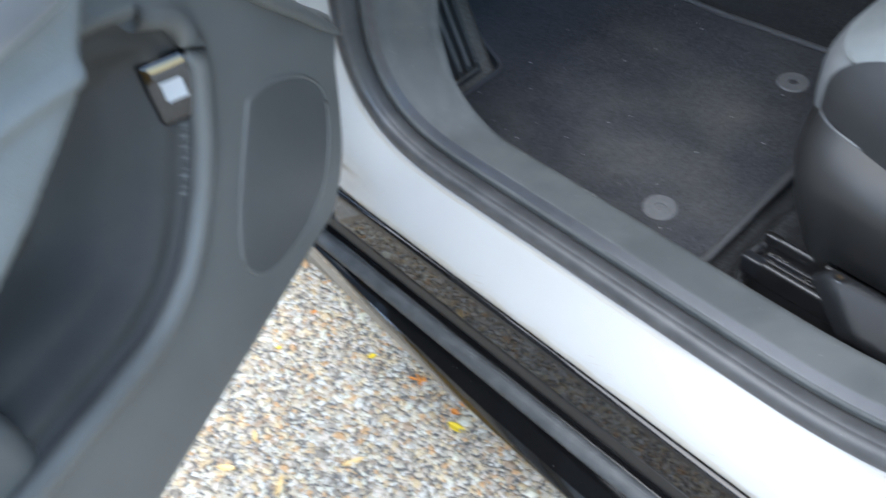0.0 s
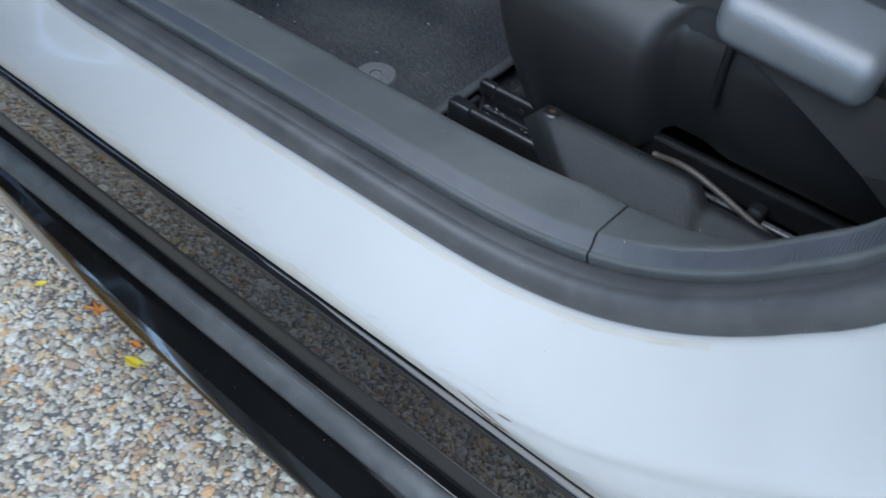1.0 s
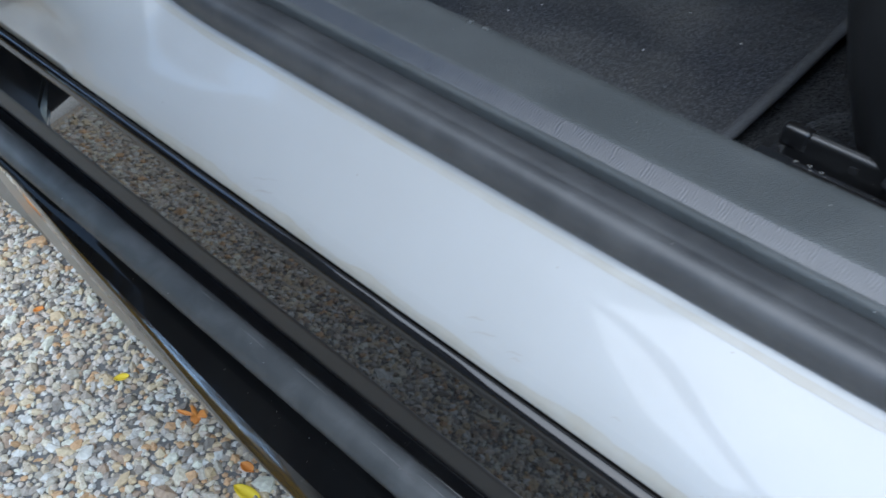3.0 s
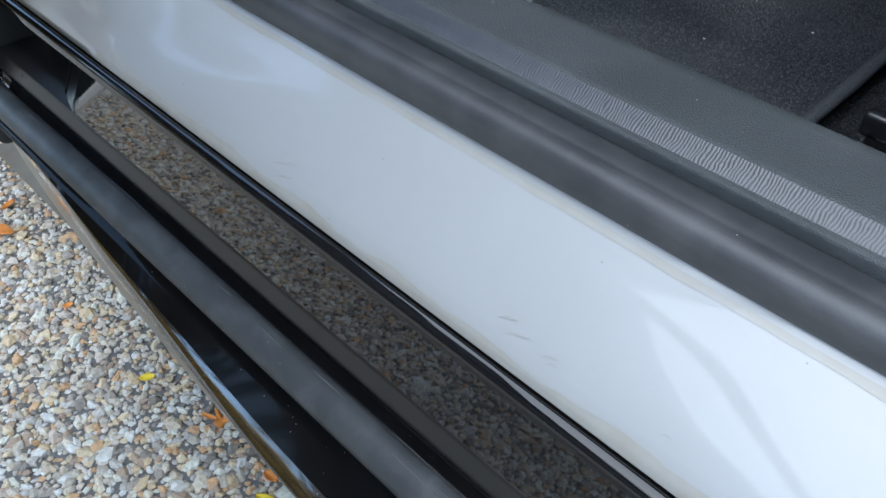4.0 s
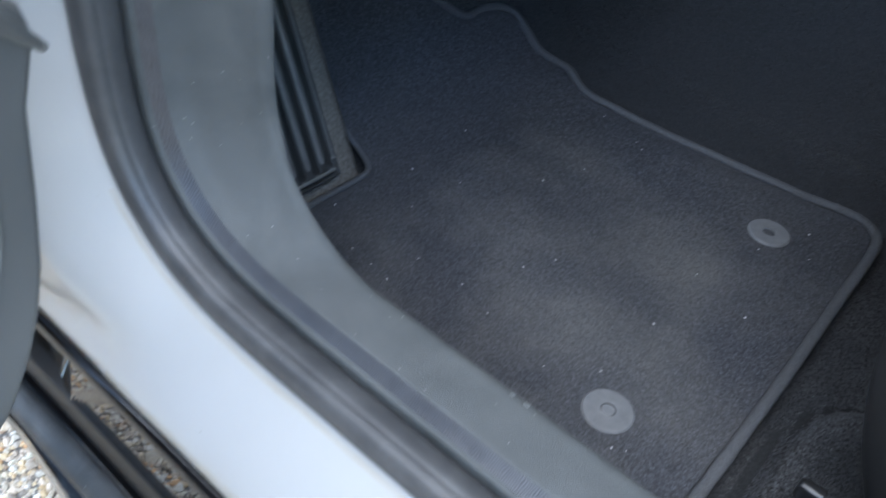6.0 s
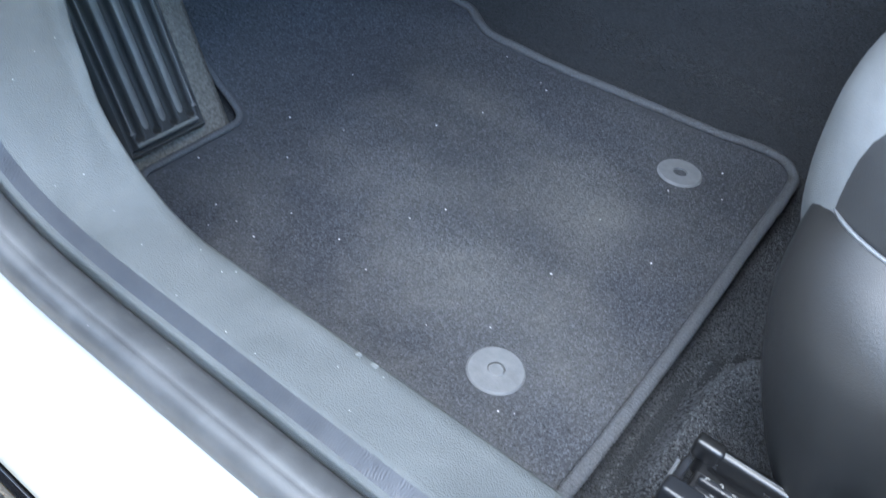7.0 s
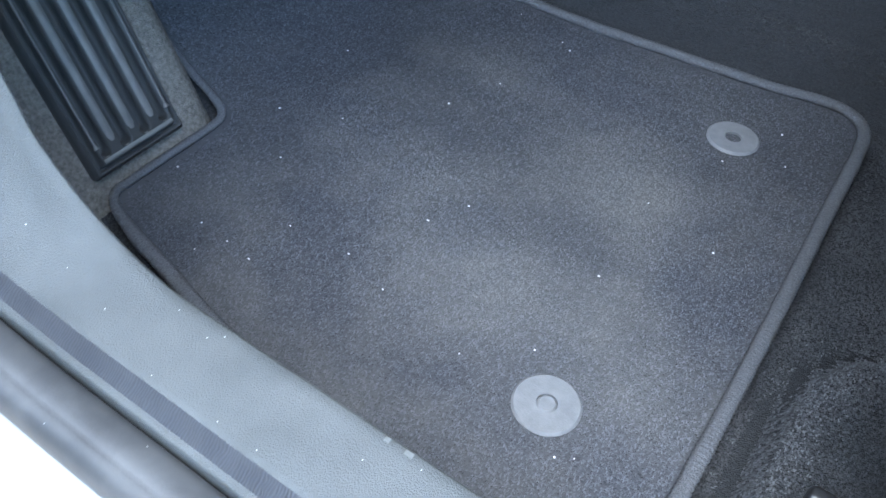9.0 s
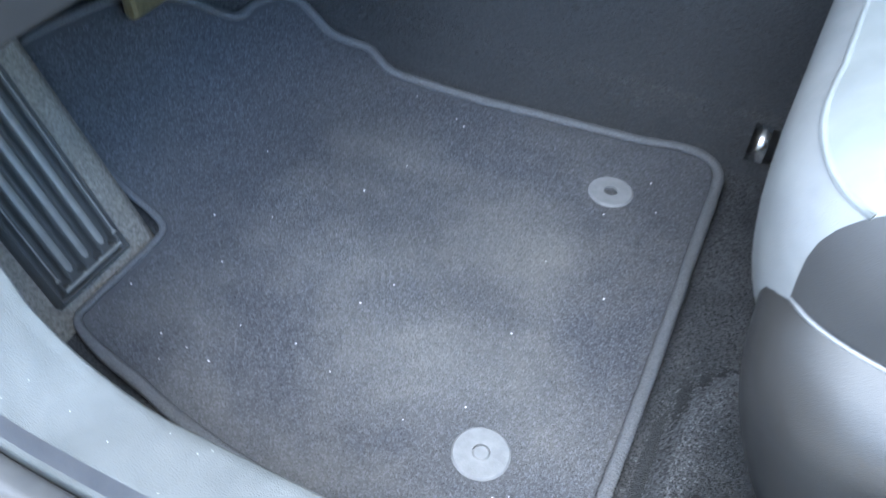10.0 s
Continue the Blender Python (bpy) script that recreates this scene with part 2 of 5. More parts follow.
def along_x(name, profile, x0, x1, mat, parent, label="", step=0.04, bend=None):
    """A strip along the sill from (y, z) pairs; bend(x) gives a shift in y and z."""
    xs = np.linspace(x0, x1, max(2, int((x1 - x0) / step) + 1))
    verts = []
    for x in xs:
        dy, dz = bend(x) if bend else (0, 0)
        verts += [(x, y + dy, z + dz) for y, z in profile]
    faces = [tuple(reversed(q)) for q in grid_faces(len(xs), len(profile))]
    ends = [tuple(range(len(profile))), tuple(range(len(verts) - 1, len(verts) - len(profile) - 1, -1))]
    return mesh_object(name, verts, faces + ends, mat, parent, label)


# ---- the car's shell ----
car = thing("car", "white car with open front door and black rocker cladding", "car")


def white_section(w, x, z):
    return [(0.010, 0.106), (0.016, 0.0990), (0.0215, 0.0928), (0.0260, 0.0868), (0.032, 0.0783), (0.039, 0.0672), (0.047, 0.0555), (0.055, 0.0440), (0.0605, 0.0374), (0.0655, 0.0322),
            (0.0700, 0.0286), (0.0740, 0.0264), (0.0770, 0.0255), (0.079, 0.0252), (0.084, 0.0235), (0.095, 0.0160), (0.120, 0.008), (0.170, 0.001), (0.260, -0.005), (0.400, -0.010)]


STRAIGHT = np.array(white_section(0, 0, 0)).T
body = along_opening("side_panel", white_section, M_WHITE, car, "glossy white painted sill and pillars")
bm = bmesh.new()
bm.from_mesh(body.data)
for cut in (0.3195, 0.325, 0.332, 0.340, 0.350, 0.362):
    bmesh.ops.bisect_plane(bm, geom=bm.verts[:] + bm.edges[:] + bm.faces[:], plane_co=(0, 0, cut), plane_no=(0, 0, 1))
for v in bm.verts:
    # towards the bottom the panel always runs back to the straight lower edge
    n_ = 0.398 - v.co.z
    if n_ > 0.02:
        flow = ease(0.372, 0.324, v.co.z) * ease(0.0, -0.10, v.co.x)
        v.co.y += flow * max(0.0, float(np.interp(n_, STRAIGHT[0], STRAIGHT[1])) - v.co.y)
    floor_y = 0.0245 - 0.20 * (v.co.z - 0.3195)
    k_ = 0.005 + 0.050 * ease(-0.06, -0.24, v.co.x) * ease(0.322, 0.372, v.co.z) + 0.030 * ease(0.46, 0.60, v.co.x)
    h_ = max(0.0, min(1.0, 0.5 + 0.5 * (v.co.y - floor_y) / k_))
    v.co.y = floor_y * (1 - h_) + v.co.y * h_ + k_ * h_ * (1 - h_)
    if abs(v.co.z - 0.3195) < 1e-4 and v.co.x < 0.40:
        v.co.y = 0.0257
bmesh.ops.bisect_plane(bm, geom=bm.verts[:] + bm.edges[:] + bm.faces[:], plane_co=(0, 0, 0.3195), plane_no=(0, 0, -1), clear_outer=True)
bm.to_mesh(body.data)
painted = BVHTree.FromBMesh(bm)
bm.free()

# scuffs through the paint by the lower edge
M_SCUFF = material("scuffed_paint", (0.075, 0.05, 0.038), 0.6, second=(0.17, 0.13, 0.10), scale=300, mix=0.5)


def white_y(x, z):
    """How far in the painted sill lies at a place along and up it."""
    spot = painted.ray_cast(Vector((x, -0.2, z)), Vector((0, 1, 0)))[0]
    return spot.y if spot else 0.026


def scuff(points, width, mat, label=""):
    """A thin mark on the sill along (x, z) places, lying on the paint."""
    vs, n = [], len(points)
    for k, (x, z) in enumerate(points):
        w = width * math.sin(math.pi * (k + 0.35) / (n - 0.3))
        for q in (-1, 1):
            zz = z + q * w
            vs.append((x, white_y(x, zz) - 0.0004, zz + 0.0003))
    mesh_object("paint_scuff", vs, [tuple(reversed(f_)) for f_ in grid_faces(n, 2)], mat, body, label)


scuff([(0.4100, 0.3277), (0.4180, 0.3268), (0.4263, 0.3262), (0.4340, 0.3261), (0.4413, 0.3260), (0.4544, 0.3249)], 0.0007, M_SCUFF, "long thin brown scuff through the paint")
scuff([(0.4260, 0.3222), (0.4330, 0.3219), (0.4390, 0.3218), (0.4450, 0.3220), (0.4510, 0.3228), (0.4580, 0.3238)], 0.0016, M_SCUFF, "brown scuff through the paint")
scuff([(0.4445, 0.3338), (0.4480, 0.3343), (0.4520, 0.3350), (0.4560, 0.3357)], 0.0009, M_SCUFF, "small brown scuff")
# beige road dirt; along the lower edge it also paints the ground's reflection
M_FILM = material("dirt_and_ground_bounce", (0.345, 0.318, 0.265), 0.45, second=(0.385, 0.370, 0.340), scale=40, mix=0.5, coat=0.3)
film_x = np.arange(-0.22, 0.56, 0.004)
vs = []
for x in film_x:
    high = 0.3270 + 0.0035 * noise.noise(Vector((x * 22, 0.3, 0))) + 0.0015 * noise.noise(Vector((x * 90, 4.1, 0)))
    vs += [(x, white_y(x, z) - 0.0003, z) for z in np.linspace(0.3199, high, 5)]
mesh_object("dirt_bounce_film", vs, [tuple(reversed(q)) for q in grid_faces(len(film_x), 5)], M_FILM, body, "beige road dirt and painted ground bounce along the lower edge")
along_opening("dirt_line", lambda w, x, z: [(n, float(np.interp(n, STRAIGHT[0], STRAIGHT[1])) - 0.0005) for n in (0.0255, 0.0268, 0.0280 + 0.0010 * noise.noise(Vector((x * 40, z * 40, 0))))],
              M_FILM, body, "thin tan line of dirt beside the seal", [i for i in range(len(OPENING)) if OPENING[i][1] < 0.46])
M_SMEAR = material("dirt_smear", (0.34, 0.32, 0.285), 0.5, second=(0.375, 0.362, 0.335), scale=200, mix=0.5)
smear = random.Random(11)
for k in range(18):
    x, z, run = smear.uniform(-0.05, 0.43), smear.uniform(0.324, 0.338), smear.uniform(0.004, 0.015)
    scuff([(x + run * t, z + 0.35 * run * t + 0.0006 * math.sin(5 * t)) for t in (0, 0.25, 0.5, 0.75, 1.0)], smear.uniform(0.0002, 0.0006), M_SMEAR, "faint beige dirt smear")

X0, X1 = -0.500, 1.2
M_SCRAPE = material("pale_scrape", (0.11, 0.11, 0.108), 0.7)
lip = [(0.040, 0.3172), (0.0258, 0.3175), (0.0249, 0.3182), (0.0243, 0.3190), (0.0238, 0.3192), (0.0225, 0.31885), (0.0198, 0.3180), (0.0190, 0.3175), (0.0180, 0.3163), (0.0171, 0.3141), (0.0167, 0.3112)]
lip_under = [(0.0167, 0.3112), (0.0300, 0.3106)]
# a slightly hollow face, so that the ground mirrors large in it
panel = [(0.0215 - 0.0110 * (0.98 * f + 0.02 * f * f), 0.3096 - 0.0476 * f) for f in (0, 0.1, 0.2, 0.3, 0.4, 0.5, 0.6, 0.7, 0.8, 0.9, 1.0)]
ledge = [(0.0800, 0.2618), (0.0105, 0.2620), (0.0098, 0.2614), (0.0088, 0.2597), (0.0052, 0.2510), (0.0044, 0.2492), (0.0044, 0.2478), (0.0052, 0.2468)]
groove = [(0.0052, 0.2468), (0.0062, 0.2440), (0.0060, 0.2380), (0.0035, 0.2335), (0.0015, 0.2310), (0.0, 0.2325)]
tube_sec = [(0.0, 0.2325), (-0.0004, 0.2368), (-0.0022, 0.2404), (-0.0055, 0.2424), (-0.0100, 0.2426), (-0.0150, 0.2414), (-0.0195, 0.2388), (-0.0226, 0.2348), (-0.0232, 0.2308), (-0.0210, 0.2278)]


def lower_section(x):
    """The rocker's lower face and its flank: towards the front a crease climbs to the rubbing strip and the flank below it shows."""
    c, g = ease(0.08, -0.12, x), ease(0.05, -0.22, x)
    f_ = ease(-0.15, -0.26, x)
    edge_y = -0.0605 + 0.0135 * math.exp(-x / 0.33)
    low = 0.1845 - 0.0195 * g
    crease = Vector((edge_y + 0.0025 * c + 0.002 * f_, 0.1875 + 0.0140 * c + 0.0080 * f_))
    foot = Vector((edge_y + 0.32 * (0.1875 - low) - 0.0015 * g, low))
    start = Vector((-0.0230, 0.2120 + 0.001 * f_))
    face = [(-0.0210, 0.2278), (-0.0120, 0.2258), (-0.0085, 0.2225), (-0.0085, 0.2190), (-0.0125, 0.2160), (-0.0185, 0.2140)]
    face += [tuple(start.lerp(crease, t)) for t in (0.0, 0.06, 0.35, 0.62)]
    a, b = start.lerp(crease, 0.62), crease.lerp(foot, 0.34)
    flank = [tuple(a.lerp(crease, t).lerp(crease.lerp(b, t), t)) for t in (0.0, 0.12, 0.25, 0.38, 0.5, 0.62, 0.75, 0.88, 1.0)]
    flank += [tuple(crease.lerp(foot, t)) for t in (0.55, 0.8, 1.0)]
    return face, flank + [(foot.x + 0.006, foot.y - 0.012), (foot.x + 0.018, 0.1195), (-0.0100, 0.1150), (0.05, 0.113), (0.20, 0.113)]


xs_ = np.linspace(X0, X1, 121)
sheets = ([], [])
for x in xs_:
    for sheet, row in zip(sheets, lower_section(x)):
        sheet += [(x, y, z) for y, z in row]
cladding = mesh_object("rocker_cladding", sheets[0], grid_faces(len(xs_), len(lower_section(0)[0])), M_LOWER, car, "gloss black plastic rocker panel, dusty")
flank = mesh_object("rocker_flank", sheets[1], grid_faces(len(xs_), len(lower_section(0)[1])), M_EDGE, cladding, "dusty flank of the rocker, ground reflection painted tan, below its shiny black crease")
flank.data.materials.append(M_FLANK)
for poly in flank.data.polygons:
    # the ground's reflection is painted on the wide front, not on the crease
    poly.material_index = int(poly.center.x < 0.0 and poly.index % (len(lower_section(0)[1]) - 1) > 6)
along_x("sill_lip", lip, -0.56, X1, M_LIP, cladding, "shiny black lip")
along_x("lip_underside", lip_under, -0.56, X1, M_DARK, cladding)
def panel_bend(x, z):
    """Near the front end the inner panel turns in towards the wheel arch."""
    k = -0.244 + 1.2 * (z - 0.280) - x
    return 0.30 * 0.5 * (k + math.hypot(k, 0.0015)) * ease(-0.002, 0.001, k)


px_ = np.concatenate([np.concatenate([np.arange(-0.56, -0.29, 0.01), np.arange(-0.29, -0.18, 0.0008)]), np.arange(-0.18, X1, 0.02)])
mesh_object("sill_panel", [(x, y + panel_bend(x, z), z) for x in px_ for y, z in panel], grid_faces(len(px_), len(panel)), M_GLOSS, cladding, "mirror-black inner panel")
along_x("panel_ledge", ledge, -0.56, X1, M_LEDGE, cladding, "satin brown-black ledge")
along_x("drain_groove", groove, -0.40, X1, M_GLOSS, cladding)
along_x("rub_strip", tube_sec, -0.388, X1, M_RUB, cladding, "scuffed dark grey rubbing strip")
pale = random.Random(5)
for k in range(9):
    x, run = pale.uniform(-0.34, 0.30), pale.uniform(0.008, 0.040)
    pts_ = [(x + run * t, -0.0070 - 0.0025 * (k % 3) + 0.0003 * math.sin(3 * t + k), 0) for t in (0, 0.25, 0.5, 0.75, 1)]
    ys_, zs_ = [p[0] for p in tube_sec[1:8]][::-1], [p[1] for p in tube_sec[1:8]][::-1]
    tube("scuff", [(px, py, float(np.interp(py, ys_, zs_)) + 0.0001) for px, py, _ in pts_], [0.0001, 0.0003, 0.0004, 0.0003, 0.0001], M_SCRAPE, cladding, "pale scrape on the rubbing strip" if not k else "", sides=5, flat=0.5)
box("front_end", (-0.62, -0.020, 0.165), (-0.405, 0.06, 0.3180), M_DARK, cladding, "black end of the rocker", bevel=0.012, segments=4)


def seal_section(w, x, z):
    return [(0.0260, 0.0945), (0.0245, 0.0915), (0.0215, 0.0885), (0.0175, 0.0868), (0.0130, 0.0862), (0.0085, 0.0868), (0.0052, 0.0886), (0.0030, 0.0912), (0.0018, 0.0945),
            (0.0015, 0.0974), (0.0016, 0.0988), (0.0013, 0.1000), (0.0010, 0.1014), (0.0008, 0.1040), (0.0014, 0.1085), (0.0028, 0.1130), (0.0048, 0.1165), (0.0090, 0.1178), (0.016, 0.1180)]


along_opening("door_seal", seal_section, M_SEAL, car, "worn black rubber door seal")

SPLIT = min(range(len(OPENING)), key=lambda i: abs(OPENING[i][0] - 0.443) + (OPENING[i][1] > 0.6))


def trim_section(w, x, z):
    return [(0.012, 0.1188), (0.0016, 0.1188), (0.0002, 0.1190), (-0.0007, 0.1198), (-0.0011, 0.1210), (-0.0014, 0.1228)]


def stripe_section(w, x, z):
    return [(-0.0014, 0.1228), (-0.0018, 0.1234), (-0.0054, 0.1278), (-0.0084, 0.1314)]


def top_section(w, x, z):
    rise, back = ease(0.40, 0.52, x), ease(0.52, 0.64, z)
    n1, y1 = (-0.0122 - 0.062 * w, 0.1735 + 0.003 * w) if x < 0.3 else (-0.0122 + 0.023 * rise + 0.080 * back, 0.1735 + 0.083 * back)
    n0, y0 = -0.0084, 0.1314
    pts = [(n0, y0), (n0 - 0.0009, y0 + 0.0014), (n0 - 0.0012, y0 + 0.0032)]
    for f in (0.3, 0.6, 0.85):
        pts.append((n0 - 0.0012 + (n1 - n0 + 0.0012) * f * (0.75 + 0.25 * f), y0 + 0.0032 + (y1 - y0 - 0.0032) * f))
    pts += [(n1, y1), (n1 + 0.0012, y1 + 0.0018), (n1 + 0.004, y1 + 0.0028), (n1 + 0.14, y1 + 0.012)]
    return pts


for rows, nm in ((list(range(0, SPLIT)) + [SPLIT - 0.07], "sill_trim"), ([SPLIT + 0.07] + list(range(SPLIT + 1, len(OPENING))), "pillar_trim")):
    t_ = along_opening(nm, top_section, M_TRIM, car, "dark grey grained plastic entry trim", rows)
    along_opening("trim_edge", trim_section, M_TRIM, t_, "", rows)
    along_opening("trim_stripe", stripe_section, M_STRIPE, t_, "leather-grained dark stripe", rows)
along_opening("trim_backing", lambda w, x, z: [(n + 0.003, y + 0.003) for n, y in trim_section(w, x, z) + stripe_section(w, x, z)[1:] + top_section(w, x, z)[1:7]],
              M_DARK, car, "", [SPLIT - 0.6, SPLIT + 0.6])

# chips in the edge of the entry trim
M_CHIP = material("chipped_edge", (0.115, 0.12, 0.118), 0.7, second=(0.09, 0.094, 0.09), scale=200)
for x, w_ in ((0.042, 0.0030), (0.053, 0.0045)):
    box("edge_chip", (x, 0.1712, 0.4092), (x + w_, 0.1740, 0.4108), M_CHIP, t_, "pale chip in the plastic", bevel=0.0004)

# floor, toe board, tunnel, and the plain shell that closes the cabin
FLOOR = 0.264


def lobe(x, y):
    """Distance from the middle of the carpet hump round the seat rail; 1 at its foot."""
    return (abs((x - 0.30) / 0.119) ** 3 + abs((y - 0.355) / 0.152) ** 3) ** (1 / 3)


def carpet_height(x, y):
    z = FLOOR + 0.5 * (-0.325 - x + math.hypot(-0.325 - x, 0.05)) - 0.0013
    z += 0.05 * ease(0.765, 0.80, y) + 0.33 * ease(0.79, 0.95, y)
    d = lobe(x, y)
    z += 0.026 * (1 - ease(0.80, 1.0, d))
    z += 0.055 * ease(0.245, 0.190, y) * ease(-0.02, -0.16, x)
    return z


xs, ys = np.linspace(-0.9, 1.3, 177), np.linspace(0.17, 1.0, 90)
mesh_object("cabin_carpet", [(x, y, carpet_height(x, y)) for x in xs for y in ys], [tuple(reversed(q)) for q in grid_faces(len(xs), len(ys))], M_CARPET, car, "black cabin floor carpet")
# unseen boxes of the shell, sized to keep daylight off the footwell
box("unseen_dashboard", (-0.95, 0.18, 0.605), (-0.19, 1.45, 1.04), M_DARK, car)
box("footwell_blocker", (-0.95, 0.20, 0.515), (-0.335, 1.45, 0.668), M_DARK, car, bevel=0.02)
box("centre_console", (-0.6, 0.955, 0.45), (1.2, 1.15, 0.72), M_DARK, car, bevel=0.02)
box("far_side_blocker", (-0.9, 1.50, 0.2), (1.6, 1.56, 1.33), M_DARK, car)
# unseen ceiling, low to block daylight and pale to bounce some back
box("roof_lining", (-0.62, 0.19, 1.34), (1.6, 1.56, 1.42), M_HEAD, car, "unseen pale grey roof lining")
box("rear_lining", (1.4, 0.0, 0.15), (1.46, 1.56, 1.45), M_DARK, car)
box("bulkhead", (-1.0, 0.1, 0.1), (-0.9, 1.56, 1.0), M_DARK, car)

# footrest
# the slots' shade is put into the dark base; worn ribs are paler
M_FOOT = material("footrest_rubber", (0.026, 0.027, 0.027), 0.55, second=(0.044, 0.044, 0.043), scale=40, bump=0.15, bump_scale=900, spec=0.4)
M_RIB = material("worn_rib", (0.105, 0.106, 0.101), 0.5, second=(0.170, 0.167, 0.156), scale=60, bump=0.15, bump_scale=900, spec=0.4)
M_MOUND = material("dusty_carpet", (0.105, 0.098, 0.086), 0.95, second=(0.25, 0.232, 0.204), scale=300, mix=0.4, bump=1.0, bump_scale=900, spec=0.1)
fr = mesh_object("footrest", [], [], M_FOOT, car, "ribbed dark plastic footrest")


def foot_point(v, w, h=0.0):
    """A place on the footrest: v up the slope, w across from the door side, h off its face."""
    lean = 0.035 * v
    return (-0.302 - 0.42 * v - 0.90 * h, 0.262 + 0.084 * w + lean * 0.2, 0.306 + 0.907 * v - 0.42 * h)


SLOTS = (0.17, 0.39, 0.61, 0.83)


def foot_height(v, w):
    """Height off the face: a rolled rim, a border and four deep slots with rounded lower ends."""
    edge = min(w, 1 - w) * 0.084
    e = min(edge, v)
    h = 0.002 + 0.004 * ease(0.0, 0.003, e) - 0.005 * ease(0.0030, 0.0045, e) * (1 - ease(0.0065, 0.0085, e)) + 0.003 * ease(0.007, 0.009, e)
    for c in SLOTS:
        d = abs(w - c) * 0.084
        if v < 0.019:
            d = math.hypot(d, 0.8 * (0.019 - v))
        h -= 0.013 * (1 - ease(0.0034, 0.0050, d))
    return h


vv = np.concatenate([np.arange(0, 0.03, 0.001), np.arange(0.03, 0.345, 0.02)])
ww = np.linspace(0, 1, 101)
verts = [foot_point(0 if k == 0 else v, w, -foot_height(v, w)) for k, v in enumerate(vv) for w in ww]
nn = len(verts)
verts += [foot_point(v, w, 0.012) for v in vv for w in (0, 1)] + [foot_point(0, w, 0.012) for w in ww]
faces = grid_faces(len(vv), len(ww))
for k in range(len(vv) - 1):
    a0, a1 = k * 101, (k + 1) * 101
    faces += [(a0, a1, nn + 2 * k + 2, nn + 2 * k), (a0 + 100, nn + 2 * k + 1, nn + 2 * k + 3, a1 + 100)]
faces += [(k, nn + 2 * len(vv) + k, nn + 2 * len(vv) + k + 1, k + 1) for k in range(100)]
fr.data.from_pydata(verts, [], faces)
fr.data.shade_smooth()
for c0, c1 in ((0.045, 0.17), (0.17, 0.39), (0.39, 0.61), (0.61, 0.83), (0.83, 0.955)):
    w0, w1 = c0 + (0.062 if c0 > 0.1 else 0.055), c1 - (0.062 if c1 < 0.9 else 0.055)
    vs = []
    for v in (0.022, 0.026, 0.12, 0.22, 0.335):
        k = 0.02 if v < 0.025 else 0
        for w, hh in ((w0 + k, 0.0070), (w0 + 0.014 + k, 0.0097), (w1 - 0.014 - k, 0.0097), (w1 - k, 0.0070)):
            vs.append(foot_point(v, w, -hh))
    mesh_object("rib", vs, grid_faces(5, 4), M_RIB, fr, "worn lighter rib")

vs = []
for v, hh in ((0.0085, 0.0070), (0.0095, 0.0097), (0.0125, 0.0097), (0.0135, 0.0070)):
    vs += [foot_point(v, w, -hh) for w in (0.11, 0.115, 0.5, 0.885, 0.89)]
mesh_object("foot_bar", vs, [tuple(reversed(q)) for q in grid_faces(4, 5)], M_RIB, fr, "worn lower bar")

# carpeted mound that carries the footrest
vs = []
for v in np.linspace(-0.06, 0.42, 16):
    x, _, z = foot_point(v, 0.5, 0.0)
    vs += [(x + 0.03, 0.150, z + 0.01), (x - 0.002, 0.225, z + 0.004), (x - 0.006, 0.250, z - 0.002), (x - 0.008, 0.30, z - 0.004), (x - 0.006, 0.350, z - 0.004), (x - 0.008, 0.372, z - 0.005), (x - 0.014, 0.382, z - 0.009),
           (x - 0.030, 0.390, z - 0.03), (x - 0.10, 0.397, z - 0.12)]
mesh_object("footrest_mound", vs, grid_faces(16, 9), M_MOUND, car, "dusty carpeted mound beside the footrest")

# pedal
box("pedal", (-0.42, 0.515, 0.415), (-0.405, 0.595, 0.50), material("worn_metal", (0.32, 0.27, 0.15), 0.42, metal=0.7, second=(0.18, 0.15, 0.09), scale=90), car, "worn metal pedal pad", bevel=0.006)

# ---- floor mat ----
mat_thing = thing("floor_mat", "dark grey velour car floor mat, dusty and worn", "floor mat")
MAT_TOP = 0.281


def mat_z(x):
    return MAT_TOP + 0.5 * (-0.325 - x + math.hypot(-0.325 - x, 0.05)) - 0.0013


def mat_z_at(x, y):
    return mat_z(x) - 0.0003


M_LINT = material("white_lint", (0.62, 0.62, 0.63), 0.8)

edge_pts = smooth_line([(0.152, 0.235), (0.160, 0.26), (0.161, 0.45), (0.159, 0.60), (0.158, 0.700), (0.153, 0.732), (0.138, 0.749), (0.112, 0.754), (0.05, 0.744), (-0.022, 0.738), (-0.12, 0.729), (-0.20, 0.726), (-0.236, 0.726),
                        (-0.260, 0.738), (-0.283, 0.751), (-0.308, 0.745), (-0.330, 0.738), (-0.352, 0.741), (-0.374, 0.738), (-0.388, 0.715), (-0.393, 0.68), (-0.395, 0.645), (-0.432, 0.60), (-0.456, 0.53),
                        (-0.458, 0.405), (-0.40, 0.398), (-0.345, 0.395), (-0.312, 0.392), (-0.297, 0.384), (-0.293, 0.365), (-0.293, 0.285), (-0.288, 0.263), (-0.250, 0.250), (-0.20, 0.240), (-0.161, 0.231), (-0.078, 0.220), (0.05, 0.217), (0.125, 0.218), (0.152, 0.235)], 0.010)[:-1]
mat_bm = bmesh.new()
top = [mat_bm.verts.new((x, y, 0)) for x, y in edge_pts]
f_ = mat_bm.faces.new(top)
bmesh.ops.triangulate(mat_bm, faces=[f_])
